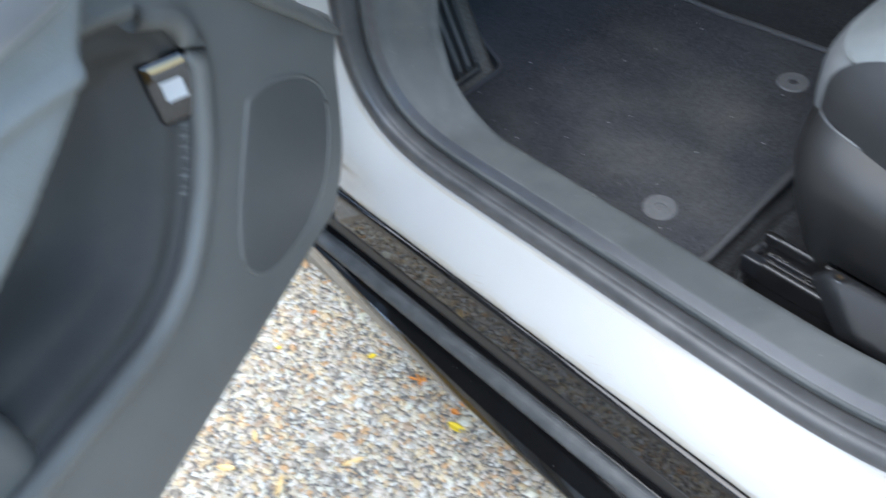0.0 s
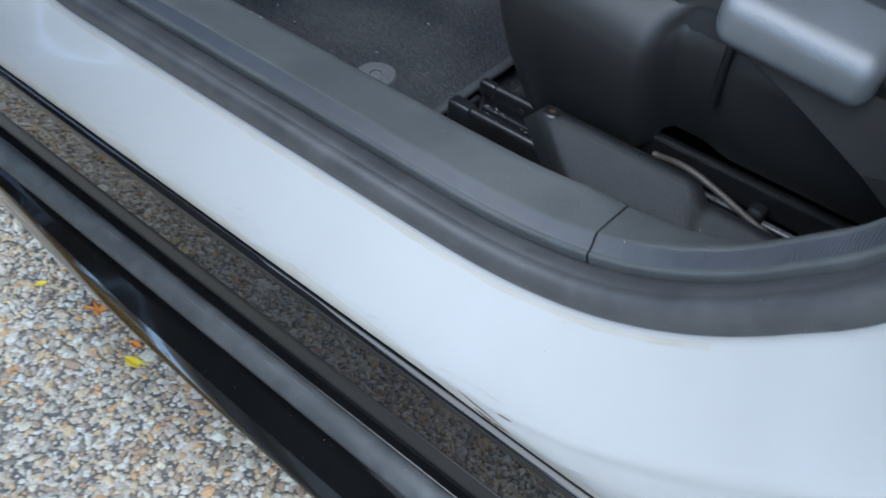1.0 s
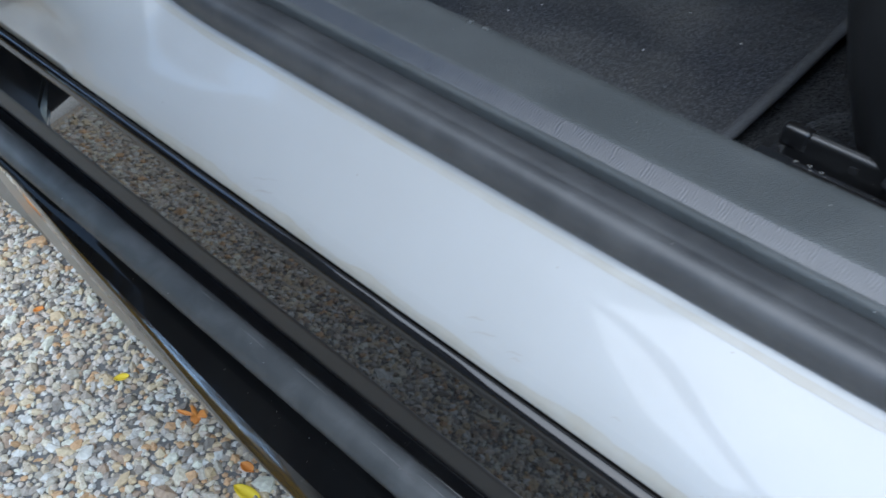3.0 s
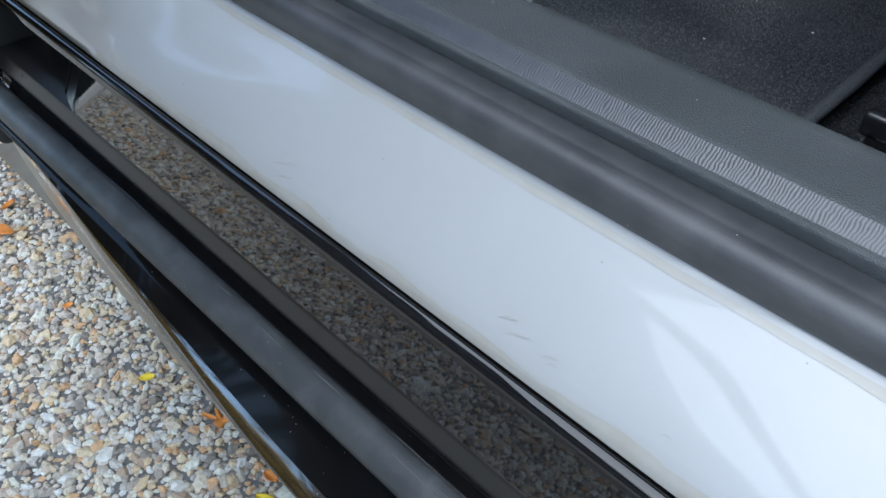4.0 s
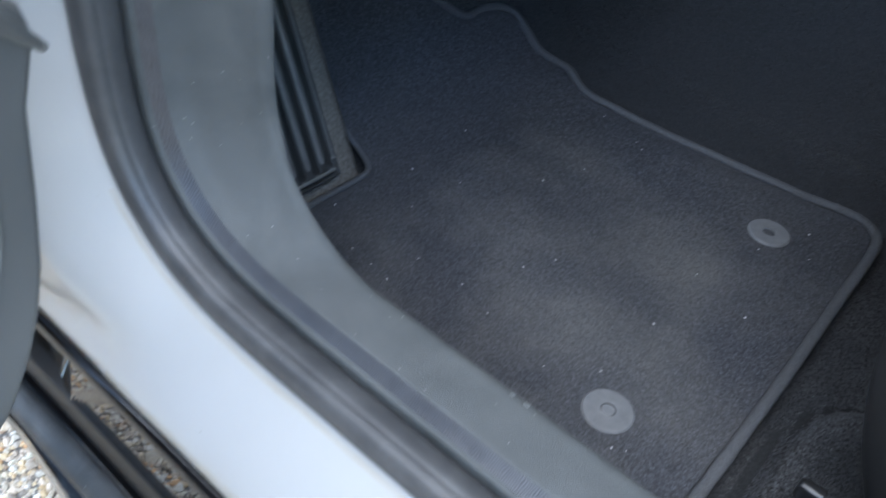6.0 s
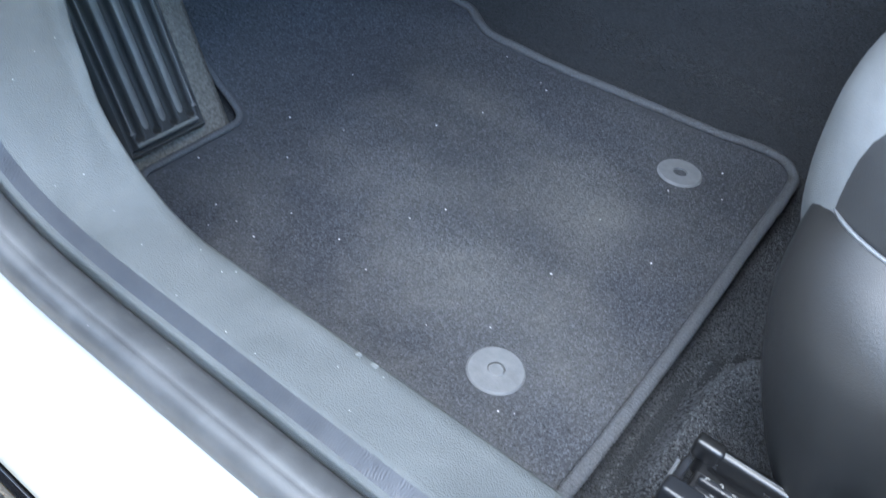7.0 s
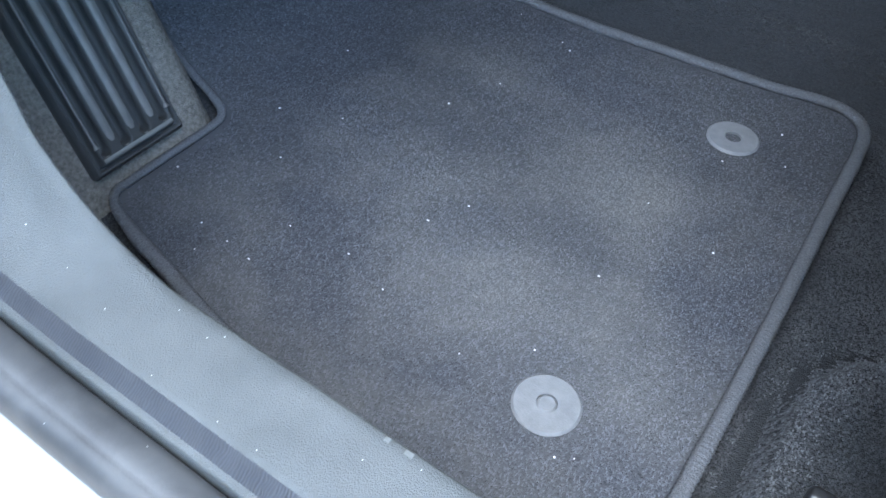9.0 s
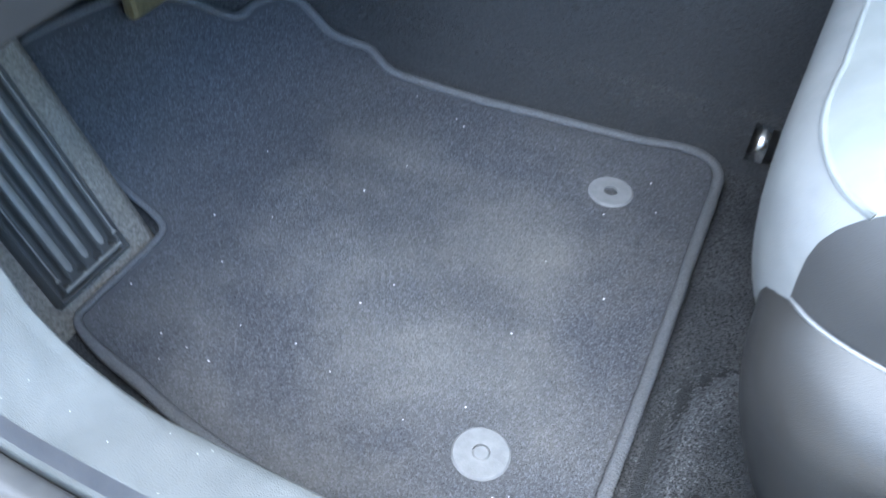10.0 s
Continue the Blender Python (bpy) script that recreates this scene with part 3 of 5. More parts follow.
for cut in [-0.315] + list(np.arange(-0.45, -0.2, 0.01)) + list(np.arange(-0.2, 0.16, 0.03)):
    bmesh.ops.bisect_plane(mat_bm, geom=mat_bm.verts[:] + mat_bm.edges[:] + mat_bm.faces[:], plane_co=(cut, 0, 0), plane_no=(1, 0, 0))
for cut in np.arange(0.23, 0.76, 0.03):
    bmesh.ops.bisect_plane(mat_bm, geom=mat_bm.verts[:] + mat_bm.edges[:] + mat_bm.faces[:], plane_co=(0, cut, 0), plane_no=(0, 1, 0))
for v in mat_bm.verts:
    v.co.z = mat_z(v.co.x) - 0.0007
bmesh.ops.recalc_face_normals(mat_bm, faces=mat_bm.faces[:])
M_BIND = material("mat_edging", (0.040, 0.042, 0.046), 0.8, second=(0.130, 0.134, 0.143), scale=900, bump=0.9, bump_scale=1100, spec=0.3)


def pile_material(name, dark, light, dust, dust_scale, amount, patch=None):
    """Fibres that differ one by one, with broad dusty patches."""
    m = bpy.data.materials.new(name)
    m.use_nodes = True
    N, L = m.node_tree.nodes, m.node_tree.links.new
    g = N.new("ShaderNodeNewGeometry")
    ramp = N.new("ShaderNodeValToRGB")
    ramp.color_ramp.elements[0].color, ramp.color_ramp.elements[1].color = (*dark, 1), (*light, 1)
    L(g.outputs["Random Per Island"], ramp.inputs["Fac"])
    tc = N.new("ShaderNodeTexCoord")
    n1 = N.new("ShaderNodeTexNoise")
    n1.inputs["Scale"].default_value, n1.inputs["Detail"].default_value, n1.inputs["Roughness"].default_value = dust_scale, 6, 0.62
    n1.inputs["Distortion"].default_value = 0.25
    L(tc.outputs["Object"], n1.inputs["Vector"])
    r2 = N.new("ShaderNodeMapRange")
    r2.inputs["From Min"].default_value, r2.inputs["From Max"].default_value = 0.42, 0.72
    r2.inputs["To Max"].default_value = amount
    L(n1.outputs["Fac"], r2.inputs["Value"])
    mx = N.new("ShaderNodeMix")
    mx.data_type = "RGBA"
    L(r2.outputs["Result"], mx.inputs["Factor"])
    if patch:
        # heel-worn, dusty middle, whose fade also paints the light falling off forward
        place, far, sub, mul = N.new("ShaderNodeMapping"), N.new("ShaderNodeVectorMath"), N.new("ShaderNodeMapRange"), N.new("ShaderNodeMath")
        place.inputs["Location"].default_value = (-patch[0], -patch[1], 0)
        L(tc.outputs["Object"], place.inputs["Vector"])
        far.operation = "LENGTH"
        flat_ = N.new("ShaderNodeVectorMath")
        flat_.operation = "MULTIPLY"
        flat_.inputs[1].default_value = (1, 1, 0)
        L(place.outputs["Vector"], flat_.inputs[0])
        L(flat_.outputs["Vector"], far.inputs[0])
        sub.interpolation_type = "SMOOTHSTEP"
        sub.inputs["From Min"].default_value, sub.inputs["From Max"].default_value = patch[2], patch[3]
        sub.inputs["To Min"].default_value, sub.inputs["To Max"].default_value = 1.0, 0.12
        L(far.outputs["Value"], sub.inputs["Value"])
        mul.operation = "MULTIPLY"
        L(r2.outputs["Result"], mul.inputs[0])
        L(sub.outputs["Result"], mul.inputs[1])
        L(mul.outputs[0], mx.inputs["Factor"])
    L(ramp.outputs["Color"], mx.inputs["A"])
    mx.inputs["B"].default_value = (*dust, 1)
    b = N["Principled BSDF"]
    L(mx.outputs["Result"], b.inputs["Base Color"])
    b.inputs["Roughness"].default_value = 0.7
    b.inputs["Specular IOR Level"].default_value = 0.25
    return m


def fibres(name, mat, parent, label, places, height, length, width, seed, lean=0.42):
    """Short leaning fibres over a surface; height(x, y) gives its z."""
    r = np.random.default_rng(seed)
    n = len(places)
    z = np.array([height(x, y) for x, y in places])
    gx = (np.array([height(x + 0.004, y) for x, y in places]) - z) / 0.004
    swirl = 2.2 * np.sin(places[:, 0] * 19 + 3 * np.sin(places[:, 1] * 13)) + 1.7 * np.sin(places[:, 1] * 23 + 2 * np.sin(places[:, 0] * 9))
    a = swirl * 0.25 + r.normal(0, 1.3, n) + 0.6
    el = r.uniform(0.15, 1.0, n) * lean
    ln = length * r.uniform(0.7, 1.25, n)
    d = np.stack([np.cos(a) * np.cos(el), np.sin(a) * np.cos(el), np.sin(el)], 1)
    d[:, 2] += d[:, 0] * gx
    side = np.stack([-np.sin(a), np.cos(a), np.zeros(n)], 1) * (width * r.uniform(0.7, 1.3, n))[:, None] / 2
    side[:, 2] += side[:, 0] * gx
    root = np.concatenate([places, z[:, None]], 1)
    mid = root + d * (ln * 0.55)[:, None] + np.array([0, 0, 0.0004])
    tip = root + d * ln[:, None]
    v = np.stack([root - side, root + side, mid - side, mid + side, tip], 1).reshape(-1, 3)
    k = 5 * np.arange(n)[:, None]
    f = np.concatenate([k + [0, 1, 3], k + [0, 3, 2], k + [2, 3, 4]], 0)
    me = bpy.data.meshes.new(name)
    me.from_pydata(v.tolist(), [], f.tolist())
    me.materials.append(mat)
    ob = new(name, me)
    ob.parent = parent
    return tagged(ob, label, kind="stuff")


def strewn(x0, x1, y0, y1, pitch, seed, keep=None):
    r = np.random.default_rng(seed)
    n = int((x1 - x0) * (y1 - y0) / pitch ** 2)
    p = np.stack([r.uniform(x0, x1, n), r.uniform(y0, y1, n)], 1)
    return p if keep is None else p[keep(p)]


def within_mat(p):
    hit = np.zeros(len(p), bool)
    m = len(edge_pts)
    for i in range(m):
        (x1, y1), (x2, y2) = edge_pts[i], edge_pts[(i + 1) % m]
        if y1 != y2:
            hit ^= ((y1 > p[:, 1]) != (y2 > p[:, 1])) & (p[:, 0] < (x2 - x1) * (p[:, 1] - y1) / (y2 - y1) + x1)
    return hit


def clear_of_edge(p):
    ok = within_mat(p)
    for x, y in edge_pts:
        ok &= np.hypot(p[:, 0] - x, p[:, 1] - y) > 0.0078
    return ok


M_MAT = pile_material("velour_ground", (0.046, 0.0485, 0.055), (0.046, 0.0485, 0.055), (0.150, 0.146, 0.135), 6.0, 0.48, (-0.05, 0.42, 0.10, 0.42))
pile = part("velour_top", mat_bm, M_MAT, mat_thing, "dark velour pile", smooth=True)
M_PILE = pile_material("velour_fibre", (0.021, 0.0225, 0.0265), (0.085, 0.0895, 0.101), (0.168, 0.163, 0.150), 6.0, 0.48, (-0.05, 0.42, 0.10, 0.42))
M_TUFT = pile_material("carpet_fibre", (0.019, 0.020, 0.022), (0.037, 0.039, 0.042), (0.092, 0.092, 0.095), 6, 0.7)
fibres("velour_nap", M_PILE, mat_thing, "short dark velour fibres with dust", strewn(-0.46, 0.165, 0.21, 0.77, 0.00118, 3, clear_of_edge), mat_z_at, 0.0028, 0.0008, 5)
fibres("carpet_nap", M_TUFT, car, "short black carpet fibres", strewn(-0.46, 0.34, 0.185, 0.90, 0.00135, 4, lambda p: ~within_mat(p)), carpet_height, 0.0024, 0.0011, 6, 0.45)
# pale from wear and from the ridge catching light, put into the colour
M_WORN_LIT = pile_material("worn_lit_fibre", (0.044, 0.046, 0.050), (0.088, 0.092, 0.098), (0.100, 0.101, 0.103), 6, 0.5)
wear = np.random.default_rng(8)
worn = strewn(0.17, 0.30, 0.24, 0.52, 0.0014, 9, lambda p: np.array([wear.random() < 0.9 * math.exp(-((lobe(a, b) - 0.86) / 0.13) ** 2) for a, b in p]))
fibres("worn_lit_nap", M_WORN_LIT, car, "paler carpet fibres on the hump, worn and painted as catching light", worn, lambda x, y: carpet_height(x, y) + 0.0003, 0.0026, 0.0010, 12, 0.45)
lint = random.Random(4)
for k in range(30):
    x, y = lint.uniform(-0.30, 0.14), lint.uniform(0.24, 0.70)
    box("lint", (x, y, mat_z(x) + 0.0022), (x + lint.uniform(0.0005, 0.0018), y + lint.uniform(0.0005, 0.0012), mat_z(x) + 0.0029), M_LINT, mat_thing, bevel=0)
ribbed = smooth_line(np.vstack([edge_pts, edge_pts[:1]]), 0.0013)[:-1]
tube("edge_binding", [(x, y, mat_z(x) + 0.0026 + 0.0007 * noise.noise(Vector((x, y, 0)) * 30)) for x, y in ribbed],
     [(0.0058 - 0.0020 * ease(-0.24, -0.29, x) * ease(0.46, 0.41, y)) * (1 + 0.085 * math.sin(2.1 * k) + 0.10 * noise.noise(Vector((x, y, 5)) * 60)) for k, (x, y) in enumerate(ribbed)], M_BIND, mat_thing, "thick stitched edging", closed=True, flat=0.8)
for (x, y), open_ in (((0.065, 0.311), False), ((0.0610, 0.649), True)):
    ring = disc("fastener", (x, y, MAT_TOP + 0.0005), 0.0232, 0.0025, M_RING, mat_thing, "round grey plastic mat fastener", hole=0.0072)
    disc("fastener_button", (x, y, MAT_TOP - 0.002), 0.0070, 0.0048 if not open_ else 0.002, M_RING if not open_ else M_BLACK, ring)

# ---- seat ----
seat = thing("driver_seat", "light grey fabric car seat with black plastic side cover", "seat")
plan = smooth_line([(0.272, 0.72), (0.229, 0.56), (0.214, 0.44), (0.209, 0.37), (0.210, 0.340), (0.218, 0.318), (0.238, 0.301), (0.27, 0.293), (0.35, 0.288), (0.50, 0.286), (0.72, 0.284), (0.95, 0.29)], 0.007)
vs = []
for x, y in plan:
    side = ease(0.36, 0.30, y)
    nose = 1 - ease(0.235, 0.30, x)
    tz = 0.523 - 0.10 * max(0, x - 0.25) * side + 0.014 * ease(0.385, 0.41, x) * side
    bz = 0.325 + 0.038 * side * ease(0.24, 0.29, x) + 0.020 * ease(0.385, 0.40, x) * side
    dy = 0.028 * ease(0.378, 0.402, x) * side - 0.009 * ease(0.425, 0.46, x) * side
    for k in range(17):
        f = k / 16
        z = bz + (tz - bz) * f
        swell = math.sin(0.5 * math.pi * f / 0.70) if f < 0.70 else 1.0
        shoulder = 0.030 * side * (max(0, f - 0.74) / 0.26) ** 1.6
        bulge = -(0.009 + 0.012 * side) * swell + shoulder + 0.005 * (max(0, f - 0.84) / 0.16) ** 2 + 0.01 * (1 - f) ** 3
        fade = 1 - ease(0.86, 0.97, f)
        turned = ease(0.345, 0.294, y)
        nx, ny = 0.9 * (1 - turned), 0.35 + 0.65 * turned
        vs.append((x + nx * bulge + 0.045 * nose * (1 - f) ** 1.5, y + ny * bulge + dy * fade, z))
mesh_object("side_cover", vs, grid_faces(len(plan), 17), M_PLASTIC, seat, "satin black plastic side cover")
tube("cover_rim", [vs[i * 17 + 16] for i in range(len(plan)) if plan[i][1] < 0.40], 0.0013, M_LEVER, seat, "thin paler rim", sides=6)

# cushion: a rounded block, fabric on top and in front, leatherette at the side
cx, cy, hx, hy = 0.665, 0.56, 0.484, 0.267
vs = []
NU, NV = 120, 30
for j in range(NV):
    g = -0.35 * math.pi + (0.85 * math.pi) * j / (NV - 1)
    for i in range(NU):
        a = 2 * math.pi * i / NU
        ca, sa = math.cos(a), math.sin(a)
        rx, ry = abs(ca) ** 0.31 * (1 if ca > 0 else -1), abs(sa) ** 0.31 * (1 if sa > 0 else -1)
        cr = max(0.0, math.cos(g)) ** 0.5 if g > 0 else 1 - 0.05 * (g / (0.35 * math.pi)) ** 2
        x, y = cx + hx * rx * cr, cy + hy * ry * cr
        z = 0.552 + 0.105 * (abs(math.sin(g)) ** 0.9 * (1 if g > 0 else -1)) - 0.10 * max(0, x - 0.25)
        if g > 0:
            z -= 0.022 * math.sin(g) * ease(0.9, 0.2, abs(ry * cr))
        x += 0.04 * max(0.0, y - 0.34) * ease(0.60, 0.30, x)
        vs.append((x, y, z + 0.0015 * noise.noise(Vector((x, y, z)) * 25)))
faces = grid_faces(NV, NU, True) + [tuple(range((NV - 1) * NU, NV * NU))]
bm = bmesh.new()
bv = [bm.verts.new(v) for v in vs]
for q in faces:
    bm.faces.new([bv[k] for k in q])
for co, no in (((0, 0, 0.637), (0.1, 0, 1)), ((0, 0.332, 0), (0, 1, 0)), ((0, 0, 0.588), (0, 0, 1))):
    bmesh.ops.bisect_plane(bm, geom=bm.verts[:] + bm.edges[:] + bm.faces[:], plane_co=co, plane_no=no)


def seat_cloth(c):
    """Which cover a place on the cushion has: the dark door side, the pale front or the light top."""
    if c.z + 0.1 * c.x < 0.637 and c.y < 0.332:
        return "bolster_side"
    return "front_panel" if c.z < 0.588 and c.x < 0.45 else "cushion"


seam_pts = sorted((v.co.copy() for v in bm.verts if abs(v.co.z + 0.1 * v.co.x - 0.637) < 1e-4 and v.co.y < 0.333 and v.co.x < 0.8), key=lambda c: c.x - 0.5 * c.y)
front_seam = sorted((v.co.copy() for v in bm.verts if abs(v.co.z - 0.588) < 1e-4 and v.co.y > 0.331 and v.co.x < 0.3), key=lambda c: c.y)
for nm, mt, lb in (("cushion", M_FABRIC, "light grey woven seat cushion"), ("bolster_side", M_LEATHER, "dark grey leatherette bolster"), ("front_panel", M_FRONT, "mid grey cloth front of the cushion")):
    b2 = bm.copy()
    bmesh.ops.delete(b2, geom=[q for q in b2.faces if seat_cloth(q.calc_center_median()) != nm], context="FACES")
    part(nm, b2, mt, seat, lb, smooth=True)
bm.free()
for nm, row, mt in (("piping", seam_pts, M_PIPE), ("front_seam", front_seam, M_FABRIC)):
    tube(nm, [row[0]] + [p for a, p in zip(row, row[1:]) if (p - a).length > 0.004], 0.0020, mt, seat, sides=6)
box("backrest", (1.0, 0.32, 0.55), (1.15, 0.80, 1.25), M_LEATHER, seat, bevel=0.05, segments=4)

# height lever with the web under it
lev = box("lever", (0.431, 0.246, 0.516), (0.541, 0.300, 0.552), M_LEVER, seat, "dark satin plastic height lever", bevel=0.013, segments=6)
bm = bmesh.new()
bm.from_mesh(lev.data)
for v in bm.verts:
    # the pad leans towards the door and drops a little to the back
    v.co.z += 0.30 * (v.co.y - 0.270) - 0.05 * (v.co.x - 0.45) + 0.004 * ease(0.47, 0.431, v.co.x)
bm.to_mesh(lev.data)
bm.free()
bm = bmesh.new()
ring_ = [(0.437, 0.513), (0.444, 0.506), (0.470, 0.4985), (0.496, 0.490), (0.555, 0.464), (0.62, 0.42), (0.66, 0.395), (0.80, 0.395), (0.80, 0.525), (0.52, 0.530), (0.44, 0.518)]
front = [bm.verts.new((x, 0.254 + 0.012 * ease(0.55, 0.44, x), z)) for x, z in ring_]
back = [bm.verts.new((x, 0.31, z)) for x, z in ring_]
bm.faces.new(list(reversed(front)))
bm.faces.new(back)
for k in range(len(ring_)):
    l = (k + 1) % len(ring_)
    bm.faces.new((front[k], front[l], back[l], back[k]))
bmesh.ops.recalc_face_normals(bm, faces=bm.faces[:])
bmesh.ops.bevel(bm, geom=bm.edges[:], offset=0.002, segments=2, affect="EDGES")
part("lever_web", bm, M_PLASTIC, lev)
box("lever_slot", (0.434, 0.286, 0.440), (0.441, 0.312, 0.500), M_BLACK, seat, bevel=0.003)

# rails: two rolled flanges over a grooved bed, with plastic end pieces
M_FOOTPLATE = material("grey_steel", (0.30, 0.31, 0.33), 0.4, metal=0.6, second=(0.22, 0.23, 0.24), scale=120)
M_GRIT = material("pale_grit", (0.17, 0.165, 0.155), 0.9)
M_RAIL = material("rail_plastic", (0.012, 0.013, 0.015), 0.33, second=(0.018, 0.019, 0.022), scale=40)
rail = box("seat_rail", (0.222, 0.257, 0.272), (0.95, 0.310, 0.3265), M_BLACK, seat, "black steel seat rail, dusty", bevel=0.002)
for y0, y1 in ((0.2560, 0.2670), (0.3000, 0.3090)):
    box("rail_flange", (0.218, y0, 0.318), (0.95, y1, 0.3515), M_BLACK, rail, bevel=0.0048, segments=5)
for y0 in (0.2710, 0.2800, 0.2895):
    box("track", (0.226, y0, 0.326), (0.95, y0 + 0.0055, 0.3335), M_RAIL, rail, bevel=0.0018)
cap = box("rail_cap", (0.2105, 0.2535, 0.324), (0.2360, 0.2685, 0.3530), M_RAIL, rail, "black plastic end cap", bevel=0.0035, segments=3)
for y in (0.2565, 0.2625):
    box("cap_slot", (0.2098, y, 0.330), (0.2106, y + 0.0035, 0.337), M_DARK, cap, bevel=0)
box("rail_cap", (0.2130, 0.2990, 0.336), (0.2330, 0.3098, 0.3526), M_BLACK, rail, bevel=0.0035, segments=3)
box("rail_web", (0.2125, 0.2685, 0.318), (0.2180, 0.2990, 0.336), M_RAIL, rail, bevel=0.002)
for x in (0.226, 0.262, 0.285, 0.305):
    box("rail_slot", (x, 0.2992, 0.338), (x + 0.006, 0.2999, 0.343), M_DARK, rail, bevel=0)
box("rail_foot", (0.2095, 0.2700, 0.272), (0.2120, 0.2975, 0.330), M_FOOTPLATE, rail, "bright edge of the rail's foot", bevel=0.0008)

grit = random.Random(21)
for k in range(46):
    x, y = grit.uniform(0.222, 0.34), grit.uniform(0.2685, 0.2985)
    on = any(y0 - 0.001 < y < y0 + 0.0055 for y0 in (0.2710, 0.2800, 0.2895))
    z = 0.3333 if on else 0.3263
    box("grit", (x, y, z), (x + grit.uniform(0.0008, 0.003), y + grit.uniform(0.0006, 0.0014), z + 0.0010), M_GRIT, rail, bevel=0)
for x in (0.246, 0.268):
    disc("rivet", (x, 0.2730, 0.3333), 0.0036, 0.0018, M_RAIL, rail, sides=16)
M_COVER = material("grained_black", (0.013, 0.0138, 0.015), 0.42, spec=0.5, second=(0.018, 0.019, 0.0205), scale=30, bump=0.4, bump_scale=1200, kind="voronoi", spots=(0.4, 0.4, 0.4), spot_scale=150, spot_size=0.07)
# rail cover: nose, ridge and a face that falls away towards the sill
vs = []
xs_ = np.linspace(0, 1, 60)
for s in xs_:
    x = 0.286 + 0.55 * s
    drop = 0.016 * ease(0.450, 0.464, x)
    tip = ease(0.312, 0.286, x)
    sec = [(0.286, 0.362 - drop), (0.2845, 0.3740 - drop), (0.279, 0.3810 - drop), (0.269, 0.3828 - drop), (0.262, 0.3800 - drop), (0.255, 0.3730 - drop), (0.247, 0.3635 - drop * 0.9), (0.239, 0.3545 - drop * 0.8), (0.2355, 0.3490 - drop * 0.7), (0.238, 0.3350 - drop * 0.5)]
    for k, (y, z) in enumerate(sec):
        f = max(0, 0.267 - y) / 0.032
        vs.append((x + 0.060 * f ** 1.2 * (1 - s) ** 3, y + 0.004 * tip * (k > 3), z - 0.022 * tip ** 2 - 0.10 * max(0, x - 0.5) * 0.25))
rc = mesh_object("rail_cover", vs, [tuple(reversed(q)) for q in grid_faces(len(xs_), 10)], M_COVER, seat, "grained black plastic rail cover")
disc("screw_well", (0.314, 0.270, 0.3822), 0.0085, 0.0015, M_BLACK, rc, hole=0.003)
disc("screw", (0.314, 0.270, 0.3820), 0.0050, 0.0012, material("brown_steel", (0.10, 0.07, 0.04), 0.5, metal=0.6), rc)
# frame and bowden wire in the dark gap under the cover
tube("wire", smooth_line([(0.400, 0.305, 0.362), (0.430, 0.296, 0.372), (0.46, 0.292, 0.369), (0.52, 0.289, 0.352), (0.60, 0.288, 0.340)], 0.01), 0.0030, material("brown_cable", (0.055, 0.046, 0.038), 0.45, second=(0.08, 0.068, 0.058), scale=80), seat, "brown bowden cable", sides=8)
box("seat_frame", (0.38, 0.315, 0.345), (0.95, 0.325, 0.372), M_BLACK, seat, bevel=0.003)
box("bracket", (0.49, 0.296, 0.330), (0.505, 0.312, 0.362), M_BLACK, seat, bevel=0.004)
# front adjuster bar
kn = tube("adjuster_bar", [(0.176, 0.62, 0.410), (0.30, 0.62, 0.410)], 0.0145, M_BLACK, seat, "black adjuster bar", sides=20)
tube("bar_ring", [(0.172, 0.62, 0.410), (0.187, 0.62, 0.410)], 0.0165, M_STEEL, kn, "chrome end ring", sides=20)

# ---- open front door, in its own axes: u along it from the hinge, d towards the cabin, z up ----
DOOR = Matrix(((math.cos(radians(65)), math.sin(radians(65)), 0, -0.09), (-math.sin(radians(65)), math.cos(radians(65)), 0, -0.14), (0, 0, 1, 0), (0, 0, 0, 1)))
HINGE = [(0.433, -0.057), (0.440, -0.080), (0.452, -0.104), (0.470, -0.124), (0.490, -0.138), (0.516, -0.150), (0.55, -0.159), (0.60, -0.169), (0.630, -0.184), (0.645, -0.180), (0.67, -0.152), (0.70, -0.117), (0.76, -0.097), (0.98, -0.087)]


def hinge_u(z):
    return float(np.interp(z, [h[0] for h in HINGE], [h[1] for h in HINGE]))


POCKET = smooth_line([(0.80, 0.88), (0.30, 0.86), (0.118, 0.824), (0.055, 0.797), (0.036, 0.777), (0.031, 0.745), (0.047, 0.702), (0.070, 0.661), (0.100, 0.624), (0.137, 0.594), (0.187, 0.580), (0.245, 0.584), (0.30, 0.592), (0.45, 0.61), (0.80, 0.61)], 0.01)


def inside_pocket(u, z):
    """How far into the pocket's opening places lie (negative: outside); u and z are arrays."""
    d = np.full(len(u), 9.0)
    hit = np.zeros(len(u), bool)
    n = len(POCKET)
    for i in range(n):
        (x1, y1), (x2, y2) = POCKET[i], POCKET[(i + 1) % n]
        dx, dy = x2 - x1, y2 - y1
        t = np.clip(((u - x1) * dx + (z - y1) * dy) / (dx * dx + dy * dy), 0, 1)
        d = np.minimum(d, np.hypot(u - x1 - t * dx, z - y1 - t * dy))
        if y1 != y2:
            hit ^= ((y1 > z) != (y2 > z)) & (u < dx * (z - y1) / dy + x1)
    return d * np.where(hit, 1, -1)


def arm_line(u):
    return float(np.interp(u, [0.05, 0.10, 0.132, 0.155, 0.182, 0.244, 0.286, 0.8], [0.97, 0.905, 0.862, 0.833, 0.799, 0.765, 0.748, 0.71]))


